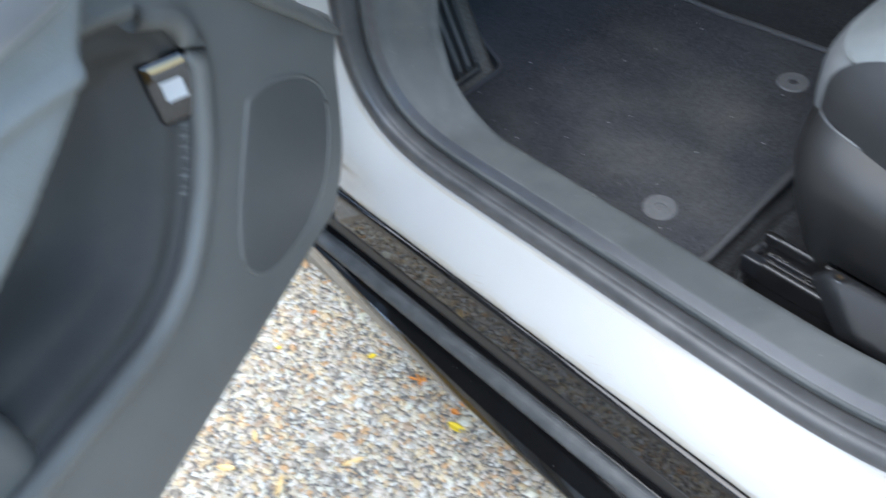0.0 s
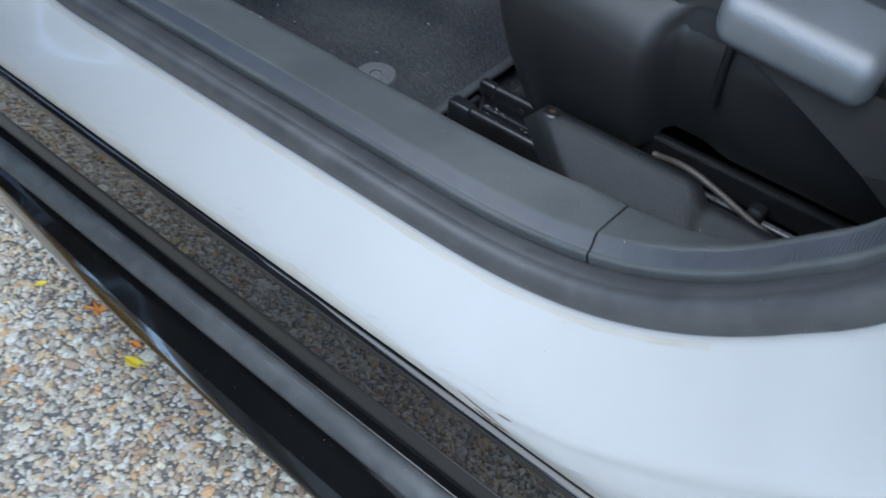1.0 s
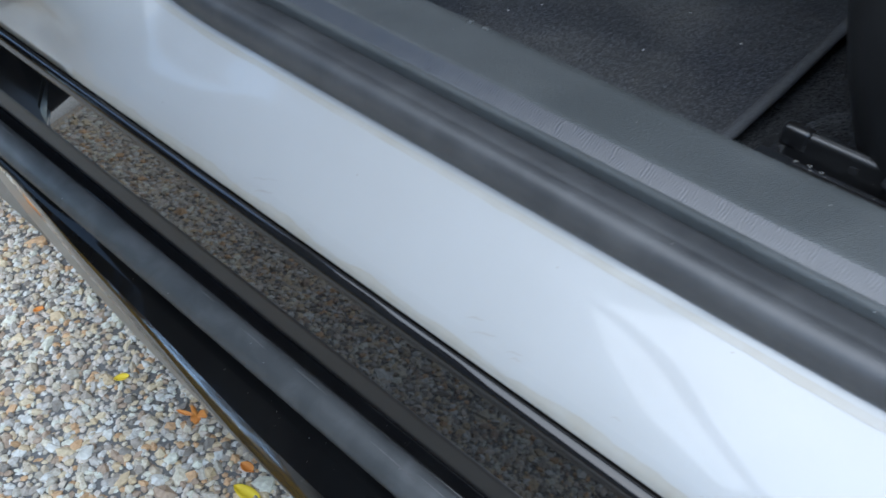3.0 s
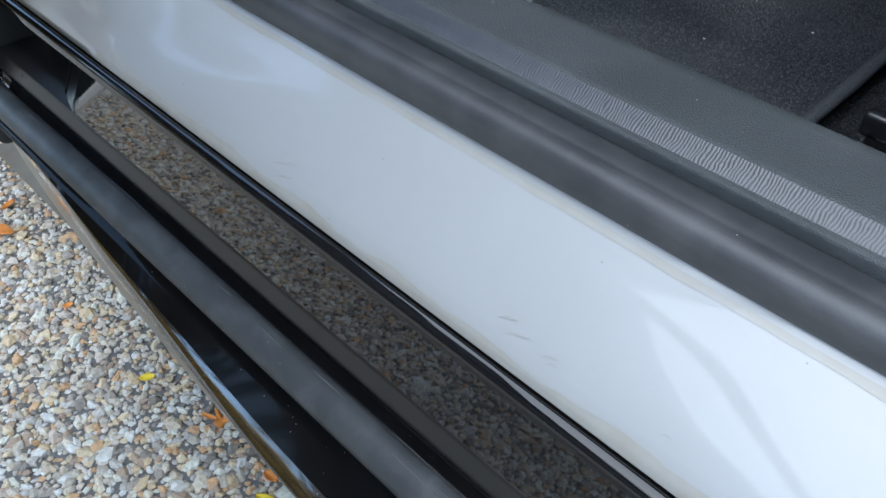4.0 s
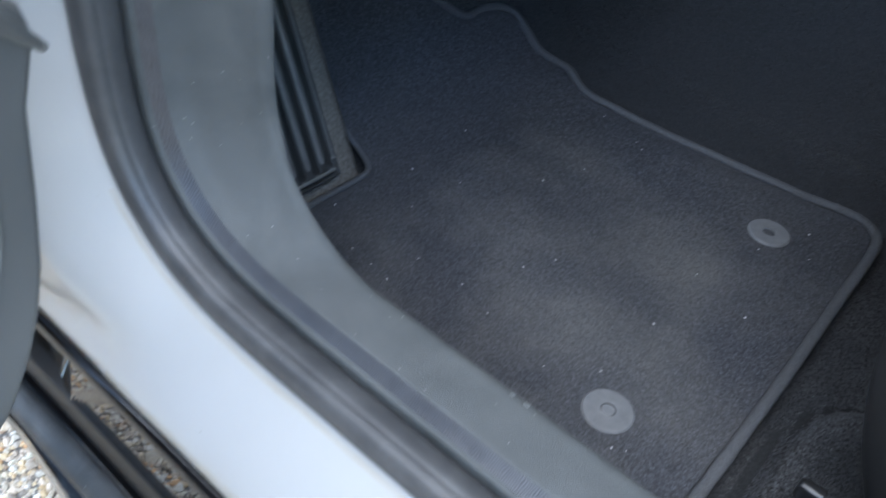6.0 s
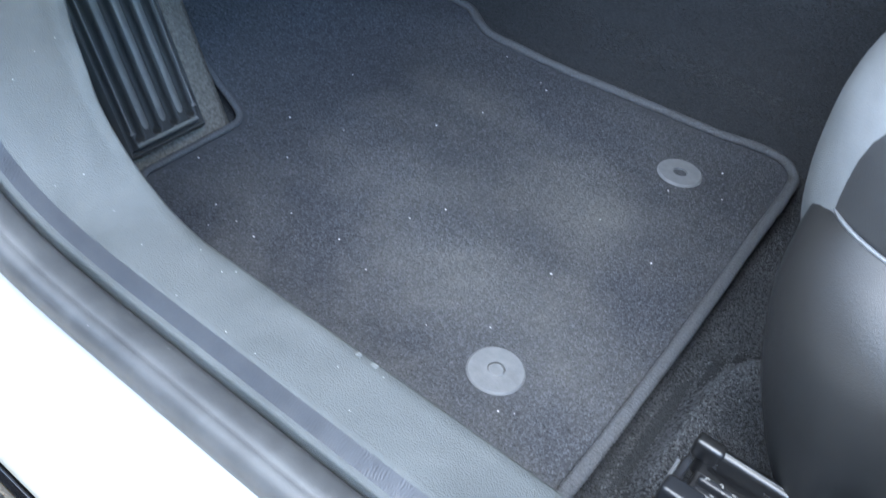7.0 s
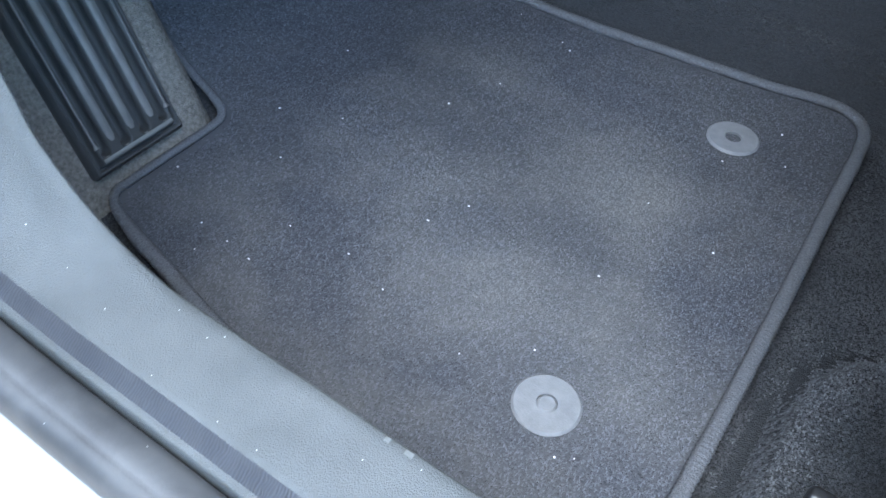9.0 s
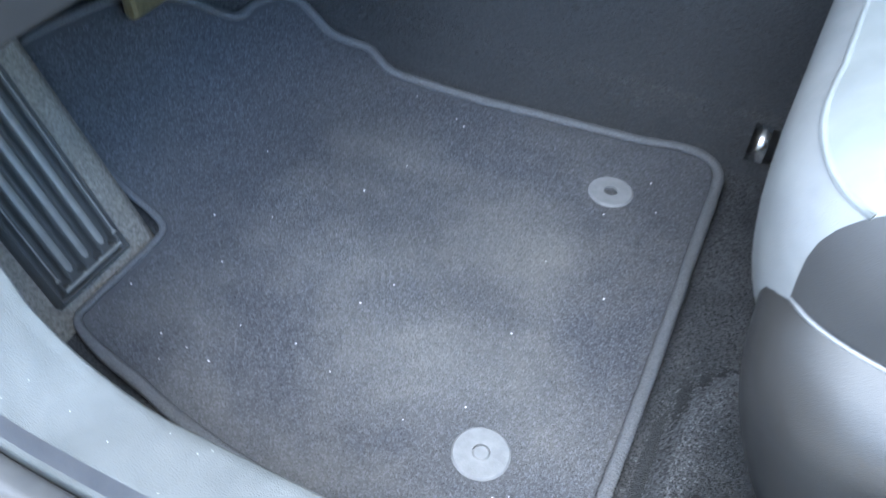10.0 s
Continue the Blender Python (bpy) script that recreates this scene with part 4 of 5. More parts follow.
def relief(u, z, k):
    lip_ = 0.006 * math.exp(-((k + 0.006) / 0.006) ** 2)
    deep = 0.016 * ease(-0.002, 0.014, k) + 0.026 * ease(0.022, 0.045, k) + 0.045 * ease(0.045, 0.085, k)
    wave = 0.010 * ease(0.0, 0.03, k - 0.08) * math.sin(16 * u + 1.0)
    arm = ease(-0.020, 0.045, z - arm_line(u))
    return lip_ - (deep + wave) * (1 - arm) + 0.055 * arm


zs = np.concatenate([[0.4335, 0.4345, 0.437], np.arange(0.441, 0.98, 0.004)])
us = np.concatenate([[0.0, 0.001, 0.004, 0.009], np.concatenate([np.arange(0.016, 0.60, 0.0045), np.arange(0.60, 0.95, 0.02)])])
vs = []
grid_u = np.array([hinge_u(z) + du for z in zs for du in us])
grid_k = inside_pocket(grid_u, np.repeat(zs, len(us)))
for i, z in enumerate(zs):
    for k, du in enumerate(us):
        u, kk = grid_u[i * len(us) + k], float(grid_k[i * len(us) + k])
        roll = -0.035 * (1 - min(1, du / 0.016)) ** 2.2 - 0.045 * (1 - min(1, (z - 0.4335) / 0.014)) ** 2.2
        vs.append((u, roll + relief(u, z, kk), z))
door = box("front_door", (-0.17, -0.21, 0.36), (0.90, -0.105, 0.98), M_WHITE, car, "open white painted front door", bevel=0.022, segments=4)
door.matrix_basis = DOOR
quads = grid_faces(len(zs), len(us))
inner = [min(grid_k[q[0]], grid_k[q[2]]) > 0.0015 and vs[q[0]][2] < arm_line(vs[q[0]][0]) for q in quads]
arm_ = [vs[q[0]][2] > arm_line(vs[q[0]][0]) + 0.004 for q in quads]
M_ARM = material("armrest_cloth", (0.17, 0.18, 0.175), 0.7, second=(0.21, 0.22, 0.215), scale=25, bump=0.25, bump_scale=900)
mesh_object("armrest", vs, [q for q, i in zip(quads, arm_) if i], M_ARM, door, "padded grey armrest")
mesh_object("door_trim", vs, [q for q, i, a in zip(quads, inner, arm_) if not i and not a], M_DOOR, door, "dark grey grained door trim with map pocket")
# the recess's shade is put into this darker colour
M_POCKET = material("pocket_shade_black", (0.036, 0.034, 0.032), 0.75, second=(0.050, 0.048, 0.045), scale=18, bump=0.2, bump_scale=900)
mesh_object("pocket_recess", vs, [q for q, i in zip(quads, inner) if i], M_POCKET, door, "door pocket recess, shade painted as matt black")
tube("pocket_lip", [(u, -0.001, z) for u, z in POCKET if u < 0.60 and z < 0.81], 0.0105, M_DOOR, door, "smooth lip of the door pocket", sides=14)
ridge = smooth_line([(-0.176, -0.002, 0.622), (-0.145, 0.002, 0.652), (-0.106, 0.004, 0.694), (-0.065, 0.004, 0.735), (-0.030, 0.003, 0.776), (0.030, 0.001, 0.840)], 0.008)
tube("corner_ridge", ridge, np.interp(np.linspace(0, 1, len(ridge)), [0, 0.2, 1], [0.003, 0.007, 0.011]), M_DOOR, door, "raised curved ridge of the door trim", sides=12)
box("bottle_holder", (0.300, -0.085, 0.570), (0.43, -0.006, 0.662), M_DOOR, door, "rounded bottle holder in the pocket", bevel=0.024, segments=5)
box("grab_handle", (0.165, 0.045, 0.890), (0.36, 0.070, 0.935), M_HANDLE, door, "light grey satin grab handle", bevel=0.009, segments=4)
box("door_lower_edge", (-0.10, -0.105, 0.358), (0.88, -0.058, 0.45), M_SEAL, door, "dark rubber-sealed lower edge of the door", bevel=0.008, segments=3)

# added dark sheets on the door, so the sill lip mirrors dark
box("dark_shut_sheet", (-0.179, -0.204, 0.366), (-0.168, -0.108, 0.975), M_DARK, door, "dark sheet over the hinge edge, darkens the reflection in the lip", bevel=0.004)
box("dark_inner_sheet", (-0.165, -0.107, 0.366), (0.88, -0.1035, 0.975), M_DARK, door, bevel=0)
M_GRILLE = material("speaker_mesh", (0.040, 0.040, 0.040), 0.5)
nt = M_GRILLE.node_tree
tcn, vor, rmp = nt.nodes.new("ShaderNodeTexCoord"), nt.nodes.new("ShaderNodeTexVoronoi"), nt.nodes.new("ShaderNodeValToRGB")
mapn = nt.nodes.new("ShaderNodeMapping")
mapn.inputs["Rotation"].default_value = (radians(90), 0, 0)
vor.voronoi_dimensions = "2D"
vor.inputs["Scale"].default_value = 330
vor.inputs["Randomness"].default_value = 0.0
rmp.color_ramp.elements[0].position, rmp.color_ramp.elements[1].position = 0.34, 0.46
rmp.color_ramp.elements[0].color, rmp.color_ramp.elements[1].color = (0.004, 0.004, 0.004, 1), (0.150, 0.150, 0.145, 1)
nt.links.new(tcn.outputs["Object"], mapn.inputs["Vector"])
nt.links.new(mapn.outputs["Vector"], vor.inputs["Vector"])
nt.links.new(vor.outputs["Distance"], rmp.inputs["Fac"])
nt.links.new(rmp.outputs["Color"], nt.nodes["Principled BSDF"].inputs["Base Color"])
rim = smooth_line([(-0.008, 0.669), (-0.040, 0.663), (-0.075, 0.644), (-0.100, 0.622), (-0.118, 0.592), (-0.115, 0.556), (-0.103, 0.529), (-0.080, 0.499), (-0.050, 0.486), (-0.018, 0.481), (0.022, 0.486), (0.058, 0.507), (0.070, 0.540), (0.053, 0.585), (0.022, 0.630), (-0.008, 0.669)], 0.006)[:-1]
mid_ = rim.mean(0)
vs = [(mid_[0] + (u - mid_[0]) * k, 0.0015 + 0.004 * (1 - k ** 2), mid_[1] + (z - mid_[1]) * k) for k in (1.0, 0.85, 0.6, 0.3, 0.02) for u, z in rim]
mesh_object("speaker_grille", vs, grid_faces(5, len(rim), True), M_GRILLE, door, "perforated dark grey speaker grille")
tube("grille_rim", [(u, 0.0008, z) for u, z in rim], 0.0022, M_DOOR, door, "raised rim", sides=8, closed=True)
# unseen; added to split up the sky that the white sill mirrors
tube("window_frame", smooth_line([(-0.06, -0.10, 0.97), (0.10, -0.075, 1.16), (0.30, -0.03, 1.36), (0.45, -0.005, 1.42), (0.70, 0.0, 1.44), (0.84, -0.01, 1.42), (0.88, -0.04, 1.25), (0.88, -0.10, 0.97)], 0.04), 0.024, M_DARK, door, "unseen black window frame", sides=8)
BUTTON = pose(0.0535, -0.012, 0.729, 12, 0, -38)
# added block behind the button, dark like the shaded recess
box("button_backing", (-0.0265, -0.034, -0.036), (0.0265, -0.004, 0.036), M_DARK, door, bevel=0.010, segments=4, turn=BUTTON)
sw = box("release_button", (-0.0200, -0.008, -0.0265), (0.0200, 0.005, 0.0265), M_GLOSS, door, "black release button with a white symbol", bevel=0.0048, segments=4, turn=BUTTON)
box("button_symbol", (-0.0085, 0.0046, -0.0080), (0.0085, 0.0054, 0.0085), material("white_print", (0.45, 0.45, 0.45), 0.5), sw, "white printed symbol", bevel=0.0004, turn=BUTTON)

# ---- wheels, under the ends of the car ----
M_TYRE = material("tyre_rubber", (0.018, 0.018, 0.018), 0.8, second=(0.032, 0.031, 0.030), scale=40, bump=0.4, bump_scale=200)
M_ALLOY = material("alloy", (0.42, 0.42, 0.43), 0.35, metal=1.0, second=(0.5, 0.5, 0.5), scale=12)


def wheel(x, y, out):
    r = 0.325
    prof = [(0.215, 0.0), (0.225, 0.012), (0.270, 0.006), (0.310, 0.014), (0.322, 0.030), (0.325, 0.060), (0.325, 0.145), (0.322, 0.175), (0.310, 0.192), (0.270, 0.200), (0.215, 0.200)]
    n = 48
    tyre = mesh_object("tyre", [(x + a * math.cos(6.28318 * k / n), y + out * b, r + a * math.sin(6.28318 * k / n)) for a, b in prof for k in range(n)], grid_faces(len(prof), n, True), M_TYRE, wheels)
    mesh_object("rim", [(x + a * math.cos(6.28318 * k / n), y + out * b, r + a * math.sin(6.28318 * k / n)) for a, b in ((0.222, 0.008), (0.205, 0.004), (0.195, 0.03), (0.06, 0.035), (0.05, 0.02), (0.004, 0.02)) for k in range(n)], grid_faces(6, n, True), M_ALLOY, tyre, "alloy rim")


def side_profile(name, ring, y0, y1, mat, label):
    """A closed outline in x and z, drawn out across the car."""
    bm = bmesh.new()
    a_ = [bm.verts.new((x, y0, z)) for x, z in ring]
    b_ = [bm.verts.new((x, y1, z)) for x, z in ring]
    bm.faces.new(a_)
    bm.faces.new(list(reversed(b_)))
    for k in range(len(ring)):
        l = (k + 1) % len(ring)
        bm.faces.new((a_[l], a_[k], b_[k], b_[l]))
    bmesh.ops.recalc_face_normals(bm, faces=bm.faces[:])
    bmesh.ops.bevel(bm, geom=bm.edges[:], offset=0.035, segments=3, profile=0.6, affect="EDGES")
    return part(name, bm, mat, car, label)


# plain outer shell that closes the car where the camera never looks
side_profile("bonnet", [(-1.60, 0.30), (-1.63, 0.62), (-1.48, 0.84), (-0.80, 0.99), (-0.72, 0.99), (-0.72, 0.30)], 0.0, 1.80, M_WHITE, "plain white front of the car")
side_profile("tail", [(1.47, 0.28), (1.47, 1.02), (2.30, 1.05), (2.68, 0.86), (2.72, 0.45), (2.55, 0.28)], 0.0, 1.80, M_WHITE, "plain white rear of the car")
# unseen fender with a dark inner sheet, added for the sill lip to mirror
fender = box("fender", (-0.74, -0.062, 0.325), (-0.365, -0.036, 0.620), M_WHITE, car, "unseen white front fender, darkens the reflection in the lip", bevel=0.012, segments=3)
box("fender_dark_sheet", (-0.735, -0.035, 0.330), (-0.368, -0.029, 0.610), M_DARK, fender, bevel=0.002)
box("far_side", (-0.75, 1.74, 0.22), (1.50, 1.80, 1.0), M_WHITE, car, bevel=0.02)
box("rear_door", (1.085, 0.0, 0.25), (1.49, 0.06, 1.0), M_WHITE, car, bevel=0.015)
box("underbody", (-0.72, 0.12, 0.15), (1.50, 1.70, 0.20), M_DARK, car, bevel=0.02)
box("roof_panel", (-0.60, 0.21, 1.482), (1.75, 1.59, 1.53), M_WHITE, car, "white roof", bevel=0.022, segments=3)
for y_, w_ in ((0.10, 0.26), (1.70, 1.54)):
    tube("roof_pillar", [(-0.74, y_, 0.97), (-0.50, w_, 1.49)], 0.035, M_WHITE, car, sides=10)
    tube("roof_pillar", [(0.82, y_, 0.97), (0.86, w_, 1.49)], 0.040, M_WHITE, car, sides=10)
    tube("roof_pillar", [(2.10, y_, 1.00), (1.68, w_, 1.49)], 0.050, M_WHITE, car, sides=10)

wheels = car
for x in (-0.78, 1.92):
    wheel(x, 0.03, 1)
    wheel(x, 1.78, -1)

# ---- unseen house across the drive, closes the place behind the camera and tints reflections ----
house = thing("house", "unseen plain tan house across the driveway, added to shade the horizon", "house", kind="structure")
M_BRICK = material("tan_render", (0.36, 0.25, 0.15), 0.9, second=(0.28, 0.19, 0.12), scale=3, bump=0.3, bump_scale=40)
M_ROOF = material("roof_slate", (0.10, 0.10, 0.105), 0.8, second=(0.14, 0.14, 0.14), scale=2, bump=0.3, bump_scale=20)
box("wall", (-16.0, -32.5, 0.0), (6.0, -26.0, 2.9), M_BRICK, house, bevel=0.01)
mesh_object("roof", [(-16.5, -25.5, 2.85), (6.5, -25.5, 2.85), (6.5, -33.0, 2.85), (-16.5, -33.0, 2.85), (-16.5, -29.25, 5.4), (6.5, -29.25, 5.4)],
            [(0, 1, 5, 4), (2, 3, 4, 5), (1, 2, 5), (3, 0, 4), (3, 2, 1, 0)], M_ROOF, house, smooth=False)

# ---- unseen autumn trees, added beside the drive for paint and black trim to mirror ----
M_BARK = material("bark", (0.10, 0.075, 0.055), 0.9, second=(0.17, 0.135, 0.105), scale=9, bump=0.8, bump_scale=30)
M_AUTUMN = pile_material("autumn_leaf", (0.10, 0.095, 0.025), (0.30, 0.17, 0.035), (0.36, 0.10, 0.02), 0.5, 0.6)


def tree(x, y, high, turn, seed):
    """A tapered trunk with limbs and a loose crown of leaves in clumps."""
    r = random.Random(seed)
    top = thing("tree", "unseen autumn tree with yellow and orange leaves, added beside the drive", "tree", "trees by the drive")
    trunk = tube("trunk", smooth_line([(0, 0, -0.1), (0.05, 0.02, 0.2 * high), (-0.06, 0.08, 0.5 * high), (0.04, 0.0, 0.85 * high)], 0.5), np.linspace(0.17, 0.03, len(smooth_line([(0, 0, -0.1), (0.05, 0.02, 0.2 * high), (-0.06, 0.08, 0.5 * high), (0.04, 0.0, 0.85 * high)], 0.5))), M_BARK, top, sides=9)
    clumps = []
    for k in range(15):
        z0, a, run = high * r.uniform(0.25, 0.75), 2.4 * k + r.uniform(-0.3, 0.3), high * r.uniform(0.16, 0.32)
        tip = Vector((math.cos(a) * run, math.sin(a) * run, z0 + high * r.uniform(0.06, 0.22)))
        tube("limb", [(0, 0, z0), tuple(Vector((0, 0, z0)).lerp(tip, 0.5) + Vector((0, 0, -0.08))), tuple(tip)], [0.06, 0.04, 0.015], M_BARK, trunk, sides=6)
        clumps += [(tip, r.uniform(0.7, 1.2)), (Vector((0, 0, z0)).lerp(tip, 0.6), r.uniform(0.4, 0.8))]
    clumps += [(Vector((r.uniform(-0.4, 0.4), r.uniform(-0.4, 0.4), high * r.uniform(0.75, 0.97))), r.uniform(0.5, 0.8)) for k in range(6)]
    vs, fs = [], []
    for centre, wide in clumps:
        for k in range(150):
            d = Vector((r.gauss(0, 1), r.gauss(0, 1), r.gauss(0, 0.75)))
            p = centre + d.normalized() * (wide * r.random() ** 0.5)
            t1 = Vector((r.gauss(0, 1), r.gauss(0, 1), r.gauss(0, 0.6))).normalized() * r.uniform(0.08, 0.13)
            t2 = t1.orthogonal().normalized() * r.uniform(0.05, 0.085)
            n0 = len(vs)
            vs += [p - t1, p + t2, p + t1, p - t2]
            fs.append((n0, n0 + 1, n0 + 2, n0 + 3))
    tagged(mesh_object("crown", vs, fs, M_AUTUMN, top, smooth=False), kind="stuff")
    top.matrix_basis = pose(x, y, 0, 0, 0, turn)
    return top


for x, y, high, turn, seed in ((-7.4, -6.2, 5.6, 0, 1), (-4.2, -9.0, 6.6, 70, 2), (7.5, -8.0, 5.6, 220, 4)):
    tree(x, y, high, turn, seed)

# ---- unseen hedge in autumn leaf, added to block the bright horizon and mirror orange ----
hedge = thing("hedge", "unseen clipped orange-yellow hedge along the driveway, added for its reflection", "hedge", kind="structure")
box("twig_core", (-15.0, -5.6, 0.0), (13.0, -4.7, 1.75), M_BARK, hedge, bevel=0.08)
r_ = np.random.default_rng(31)
n_ = 26000
side_ = r_.random(n_) < 0.72
at_ = np.stack([r_.uniform(-15.1, 13.1, n_), np.where(side_, -4.62 + r_.normal(0, 0.05, n_), r_.uniform(-5.6, -4.6, n_)), np.where(side_, r_.uniform(0.02, 1.8, n_), 1.80 + r_.normal(0, 0.06, n_))], 1)
u_ = r_.normal(0, 1, (n_, 3))
u_ /= np.linalg.norm(u_, axis=1)[:, None]
w_ = np.cross(u_, r_.normal(0, 1, (n_, 3)))
w_ /= np.linalg.norm(w_, axis=1)[:, None]
u_, w_ = u_ * 0.055, w_ * 0.035
me = bpy.data.meshes.new("hedge_leaves")
me.from_pydata(np.stack([at_ - u_, at_ + w_, at_ + u_, at_ - w_], 1).reshape(-1, 3).tolist(), [], (4 * np.arange(n_)[:, None] + np.arange(4)).tolist())
me.materials.append(pile_material("hedge_leaf", (0.50, 0.27, 0.03), (0.85, 0.50, 0.06), (0.60, 0.24, 0.03), 0.6, 0.5))
leaves_ = new("hedge_leaves", me)
leaves_.parent = hedge
tagged(leaves_, "orange and yellow hedge leaves", kind="stuff")

# ---- ground ----
M_GROUND = bpy.data.materials.new("pebbled_ground")
M_GROUND.use_nodes = True
gn, gl = M_GROUND.node_tree.nodes, M_GROUND.node_tree.links.new
g_tc, g_v, g_r, g_b = gn.new("ShaderNodeTexCoord"), gn.new("ShaderNodeTexVoronoi"), gn.new("ShaderNodeValToRGB"), gn.new("ShaderNodeBump")
g_n, g_m, g_sep = gn.new("ShaderNodeTexNoise"), gn.new("ShaderNodeMix"), gn.new("ShaderNodeSeparateColor")
g_v.inputs["Scale"].default_value = 125
for k, c in enumerate(((0.22, 0.205, 0.18), (0.48, 0.44, 0.38), (0.62, 0.55, 0.45), (0.42, 0.33, 0.23), (0.74, 0.69, 0.61))):
    e_ = g_r.color_ramp.elements[0] if k == 0 else g_r.color_ramp.elements.new(k / 5)
    e_.position, e_.color = k / 5, (*c, 1)
g_r.color_ramp.interpolation = "CONSTANT"
gl(g_tc.outputs["Object"], g_v.inputs["Vector"])
gl(g_v.outputs["Color"], g_sep.inputs["Color"])
gl(g_sep.outputs["Red"], g_r.inputs["Fac"])
g_n.inputs["Scale"].default_value, g_n.inputs["Detail"].default_value = 1.3, 6
gl(g_tc.outputs["Object"], g_n.inputs["Vector"])
g_m.data_type, g_m.blend_type = "RGBA", "MULTIPLY"
g_m.inputs["Factor"].default_value = 0.35
gl(g_r.outputs["Color"], g_m.inputs["A"])
gl(g_n.outputs["Fac"], g_m.inputs["B"])
g_b.inputs["Distance"].default_value, g_b.invert = 0.004, True
gl(g_v.outputs["Distance"], g_b.inputs["Height"])
gl(g_m.outputs["Result"], gn["Principled BSDF"].inputs["Base Color"])
gl(g_b.outputs["Normal"], gn["Principled BSDF"].inputs["Normal"])
gn["Principled BSDF"].inputs["Roughness"].default_value = 0.85
g_ = 400
ground = tagged(mesh_object("ground", [(-g_, -g_, 0), (g_, -g_, 0), (g_, g_, 0), (-g_, g_, 0)], [(0, 1, 2, 3)], M_GROUND), "pebbled aggregate driveway with fallen leaves", "ground", kind="structure")


def pebble_material(name, by_island):
    m = bpy.data.materials.new(name)
    m.use_nodes = True
    N, L = m.node_tree.nodes, m.node_tree.links.new
    src = N.new("ShaderNodeNewGeometry").outputs["Random Per Island"] if by_island else N.new("ShaderNodeObjectInfo").outputs["Random"]
    ramp = N.new("ShaderNodeValToRGB")
    ramp.color_ramp.interpolation = "CONSTANT"
    tones = [(0.428, 0.365, 0.294), (0.651, 0.552, 0.437), (0.512, 0.454, 0.361), (0.744, 0.650, 0.487), (0.744, 0.712, 0.630), (0.651, 0.490, 0.294), (0.558, 0.490, 0.386), (0.279, 0.240, 0.193), (0.744, 0.596, 0.386), (0.716, 0.614, 0.504), (0.456, 0.329, 0.227), (0.744, 0.712, 0.571), (0.595, 0.490, 0.353), (0.670, 0.409, 0.210), (0.558, 0.507, 0.437), (0.744, 0.712, 0.630)]
    e = ramp.color_ramp.elements
    while len(e) < len(tones):
        e.new(0.5)
    for k, c in enumerate(tones):
        e[k].position, e[k].color = k / len(tones), (*[0.87 * v for v in c], 1)
    L(src, ramp.inputs["Fac"])
    tc = N.new("ShaderNodeTexCoord")
    n1 = N.new("ShaderNodeTexNoise")
    n1.inputs["Scale"].default_value, n1.inputs["Detail"].default_value = 260, 5
    L(tc.outputs["Object"], n1.inputs["Vector"])
    mx = N.new("ShaderNodeMix")
    mx.data_type, mx.blend_type = "RGBA", "MULTIPLY"
    mx.inputs["Factor"].default_value = 0.7
    r2 = N.new("ShaderNodeValToRGB")
    r2.color_ramp.elements[0].position, r2.color_ramp.elements[0].color = 0.3, (0.55, 0.52, 0.50, 1)
    r2.color_ramp.elements[1].position, r2.color_ramp.elements[1].color = 0.62, (1, 1, 1, 1)
    L(n1.outputs["Fac"], r2.inputs["Fac"])
    L(ramp.outputs["Color"], mx.inputs["A"])
    L(r2.outputs["Color"], mx.inputs["B"])
    b = N["Principled BSDF"]
    L(mx.outputs["Result"], b.inputs["Base Color"])
    b.inputs["Roughness"].default_value = 0.75
    bp = N.new("ShaderNodeBump")
    bp.inputs["Strength"].default_value, bp.inputs["Distance"].default_value = 0.5, 0.001
    L(n1.outputs["Fac"], bp.inputs["Height"])
    L(bp.outputs["Normal"], b.inputs["Normal"])
    return m


M_PEB, M_PEB1 = pebble_material("pebbles", True), pebble_material("pebble", False)
rng = np.random.default_rng(7)
bm = bmesh.new()
bmesh.ops.create_icosphere(bm, subdivisions=1, radius=1)
BALL = np.array([v.co[:] for v in bm.verts])
BALL_F = np.array([[v.index for v in f.verts] for f in bm.faces])
bm.free()


def pebble_cloud(x0, x1, y0, y1, pitch):
    """Places, sizes and turns of pebbles strewn over a stretch of ground."""
    gx, gy = np.meshgrid(np.arange(x0, x1, pitch), np.arange(y0, y1, pitch * 0.87), indexing="ij")
    gx = gx + (np.arange(gx.shape[1]) % 2) * pitch / 2
    n = gx.size
    c = np.stack([gx.ravel() + rng.normal(0, pitch * 0.22, n), gy.ravel() + rng.normal(0, pitch * 0.22, n)], 1)
    r = pitch * 0.61 * np.exp(rng.normal(0, 0.30, n))
    return c, r


def pebble_verts(c, r):
    n = len(c)
    size = r[:, None] * np.stack([rng.uniform(0.9, 1.45, n), rng.uniform(0.75, 1.05, n), rng.uniform(0.5, 0.85, n)], 1)
    v = BALL[None] * (1 + rng.normal(0, 0.15, (n, 12, 1))) * size[:, None]
    a, t = rng.uniform(0, 6.283, n), rng.normal(0, 0.3, n)
    ct, st = np.cos(t)[:, None], np.sin(t)[:, None]
    x, z = v[:, :, 0] * ct - v[:, :, 2] * st, v[:, :, 0] * st + v[:, :, 2] * ct
    ca, sa = np.cos(a)[:, None], np.sin(a)[:, None]
    out = np.stack([x * ca - v[:, :, 1] * sa, x * sa + v[:, :, 1] * ca, z], 2)
    return out


centres, radii = pebble_cloud(-0.98, 0.55, -0.76, 0.16, 0.0062)
M_BINDER = material("dark_binder", (0.105, 0.099, 0.092), 0.95, second=(0.155, 0.146, 0.134), scale=90, bump=0.6, bump_scale=500)
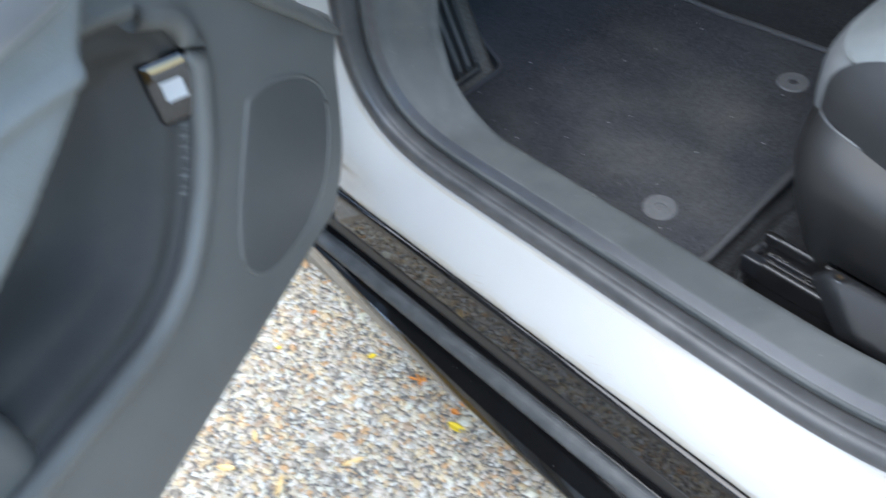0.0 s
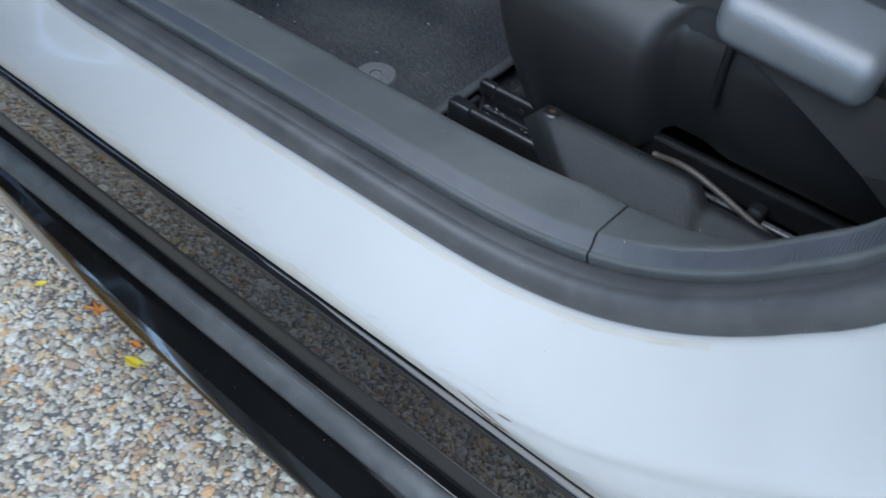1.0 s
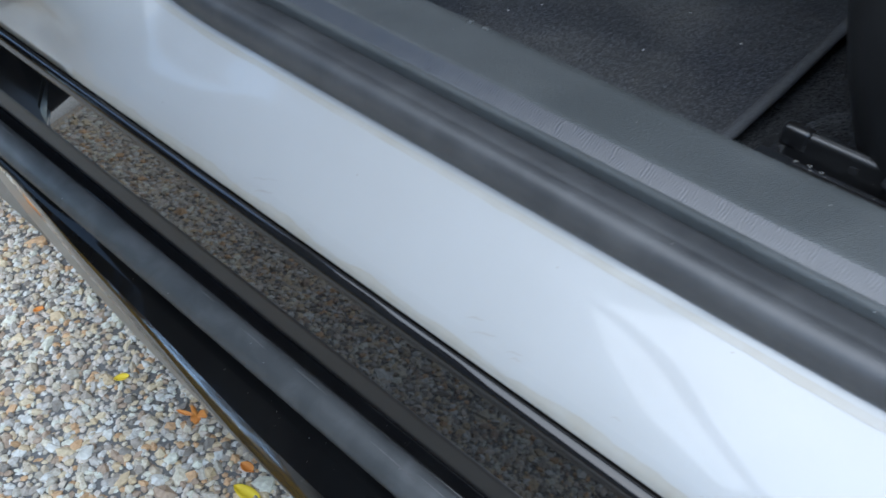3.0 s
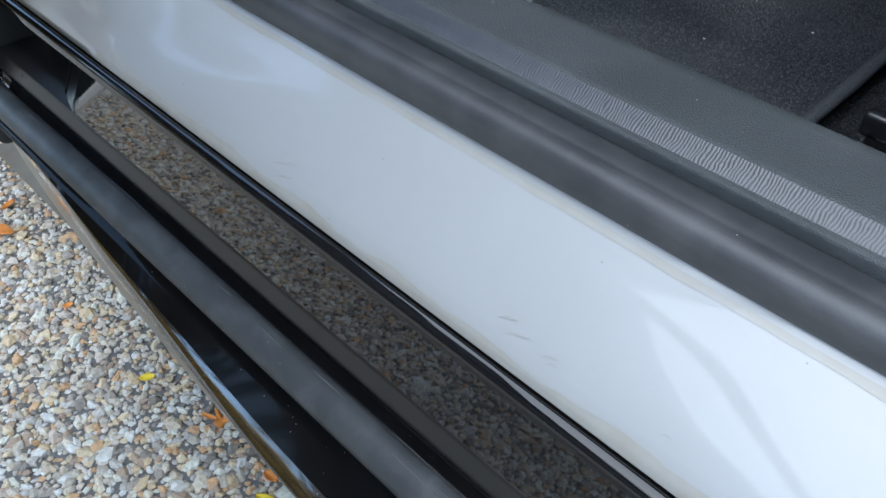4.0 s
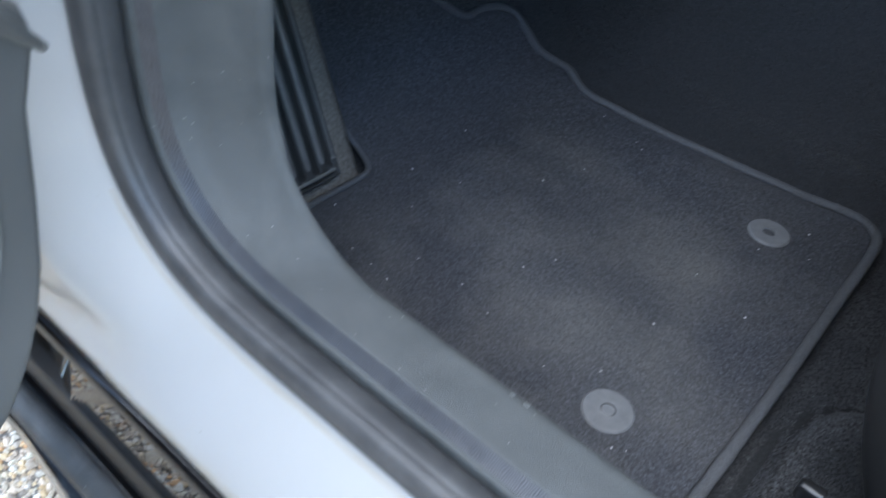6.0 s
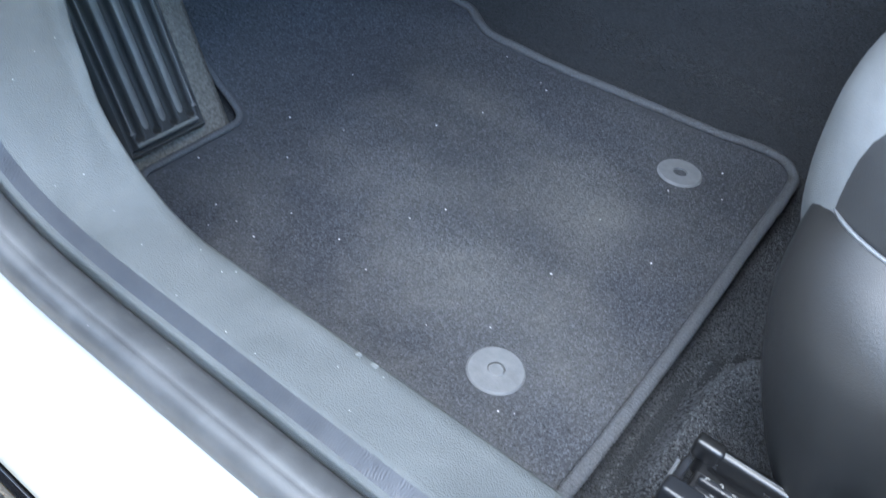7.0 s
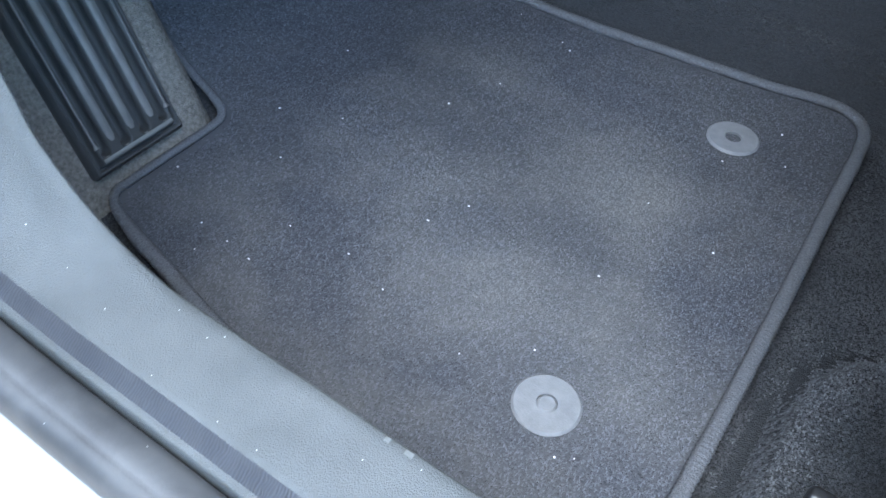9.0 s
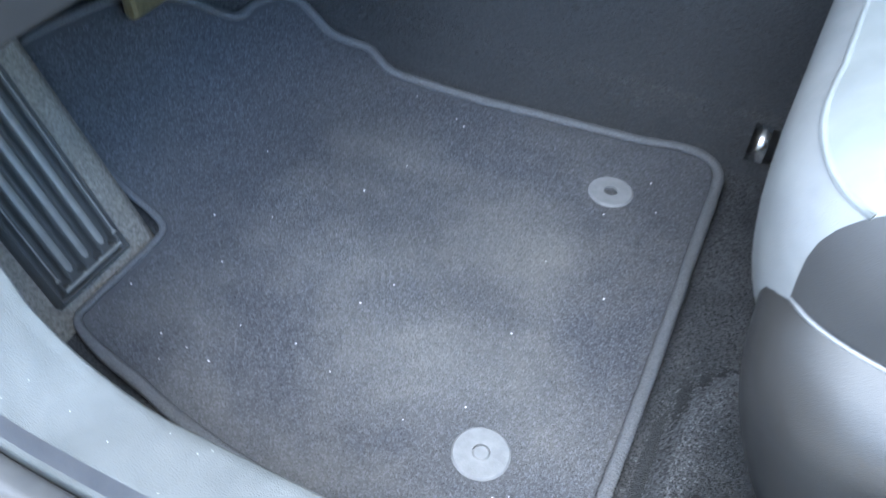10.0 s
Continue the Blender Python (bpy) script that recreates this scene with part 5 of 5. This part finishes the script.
bed = mesh_object("binder", [(-1.0, -0.78, 0.0012), (0.57, -0.78, 0.0012), (0.57, 0.17, 0.0012), (-1.0, 0.17, 0.0012)], [(0, 1, 2, 3)], M_BINDER, ground, "dark binder between the pebbles")
near = (np.abs(centres[:, 0] + 0.12) < 0.085) & (np.abs(centres[:, 1] + 0.07) < 0.048)
near &= np.cumsum(near) <= 290
shapes = pebble_verts(centres, radii)
lift = rng.uniform(0.0000, 0.0024, len(centres))
rest = ~near
allv = shapes[rest] + np.concatenate([centres[rest], lift[rest, None]], 1)[:, None]
n_ = len(allv)
me = bpy.data.meshes.new("loose_pebbles")
me.from_pydata(allv.reshape(-1, 3).tolist(), [], (BALL_F[None] + 12 * np.arange(n_)[:, None, None]).reshape(-1, 3).tolist())
me.materials.append(M_PEB)
gravel = new("loose_gravel", me)
gravel.parent = ground
tagged(gravel, "grey, tan and white river pebbles", kind="stuff")
stock = []
for k in range(12):
    me = bpy.data.meshes.new("pebble")
    me.from_pydata((pebble_verts(np.zeros((1, 2)), np.array([0.0050]))[0]).tolist(), [], BALL_F.tolist())
    me.materials.append(M_PEB1)
    stock.append(me)
for (x, y), r, l in zip(centres[near], radii[near], lift[near]):
    ob = new("pebble", stock[rng.integers(12)])
    s = r / 0.0050
    ob.matrix_basis = pose(x, y, l, 0, 0, rng.uniform(0, 360)) @ Matrix.Diagonal((s, s, s, 1))
    ob.parent = ground


# ---- fallen leaves ----
M_YELLOW = material("yellow_leaf", (0.80, 0.60, 0.03), 0.6, second=(0.72, 0.48, 0.03), scale=120)
M_ORANGE = material("orange_leaf", (0.72, 0.28, 0.05), 0.65, second=(0.58, 0.19, 0.04), scale=120)
M_TAN = material("tan_leaf", (0.78, 0.58, 0.30), 0.7, second=(0.62, 0.42, 0.18), scale=140)


def oval_leaf(x, y, length, width, turn, mat, label, curl=0.25):
    vs = []
    for s in np.linspace(-1, 1, 11):
        w = width / 2 * max(0.04, (1 - s * s) ** 0.7)
        for k in (-1, -0.5, 0, 0.5, 1):
            vs.append((s * length / 2, w * k, curl * width * abs(k) ** 2 * 0.8 + 0.10 * length * s * s * curl))
    ob = mesh_object("fallen_leaf", vs, grid_faces(11, 5), mat)
    ob.matrix_basis = pose(x, y, 0.0045, 0, 0, turn)
    md = ob.modifiers.new("thickness", "SOLIDIFY")
    md.thickness = 0.0004
    return tagged(ob, label, "leaf", "fallen leaves")


def lobed_leaf(x, y, size, turn, mat, label):
    vs, n = [(0, 0, 0.002)], 60
    for k in range(n):
        g = 2 * math.pi * k / n
        r = size * (0.34 + 0.5 * max(0, math.cos(2.5 * (g - 0.1))) ** 1.5 + 0.06 * math.sin(17 * g)) * (0.75 if math.cos(g) < -0.6 else 1)
        vs.append((r * math.cos(g), r * math.sin(g), 0.006 * math.sin(3 * g) + 0.004))
    ob = mesh_object("fallen_leaf", vs, [(0, k + 1, (k + 1) % n + 1) for k in range(n)], mat)
    ob.matrix_basis = pose(x, y, 0.006, 0, 0, turn)
    md = ob.modifiers.new("thickness", "SOLIDIFY")
    md.thickness = 0.0004
    return tagged(ob, label, "leaf", "fallen leaves")


oval_leaf(-0.021, -0.021, 0.030, 0.013, 12, M_YELLOW, "small yellow oval leaf on gravel")
oval_leaf(-0.211, -0.025, 0.015, 0.009, 60, M_YELLOW, "tiny yellow leaf on gravel")
lobed_leaf(-0.119, -0.003, 0.013, 20, M_ORANGE, "small curled orange leaf on gravel")
oval_leaf(-0.131, -0.008, 0.018, 0.005, 25, M_ORANGE, "thin orange leaf stalk on gravel", 0.5)
oval_leaf(-0.041, -0.005, 0.015, 0.010, 10, M_ORANGE, "small orange leaf fragment on gravel", 0.5)
oval_leaf(-0.351, -0.035, 0.011, 0.007, 70, M_ORANGE, "tiny orange leaf scrap on gravel", 0.5)
lobed_leaf(-0.518, -0.050, 0.036, 40, M_ORANGE, "orange lobed maple leaf on gravel")
oval_leaf(-0.553, -0.010, 0.020, 0.008, 110, M_ORANGE, "thin curled orange leaf on gravel", 0.5)
oval_leaf(-0.092, -0.165, 0.034, 0.010, 65, M_TAN, "dry tan willow leaf on gravel", 0.5)
oval_leaf(-0.143, -0.263, 0.036, 0.009, 130, M_TAN, "dry tan narrow leaf on gravel", 0.5)
oval_leaf(-0.224, -0.303, 0.030, 0.011, 40, M_TAN, "dry pale tan leaf on gravel", 0.5)
oval_leaf(-0.235, -0.242, 0.022, 0.008, 150, M_TAN, "dry tan leaf scrap on gravel", 0.5)
oval_leaf(-0.084, -0.289, 0.016, 0.012, 80, M_YELLOW, "round yellow leaf on gravel")
oval_leaf(-0.34, -0.12, 0.012, 0.007, 30, M_YELLOW, "tiny yellow-green leaf on gravel")
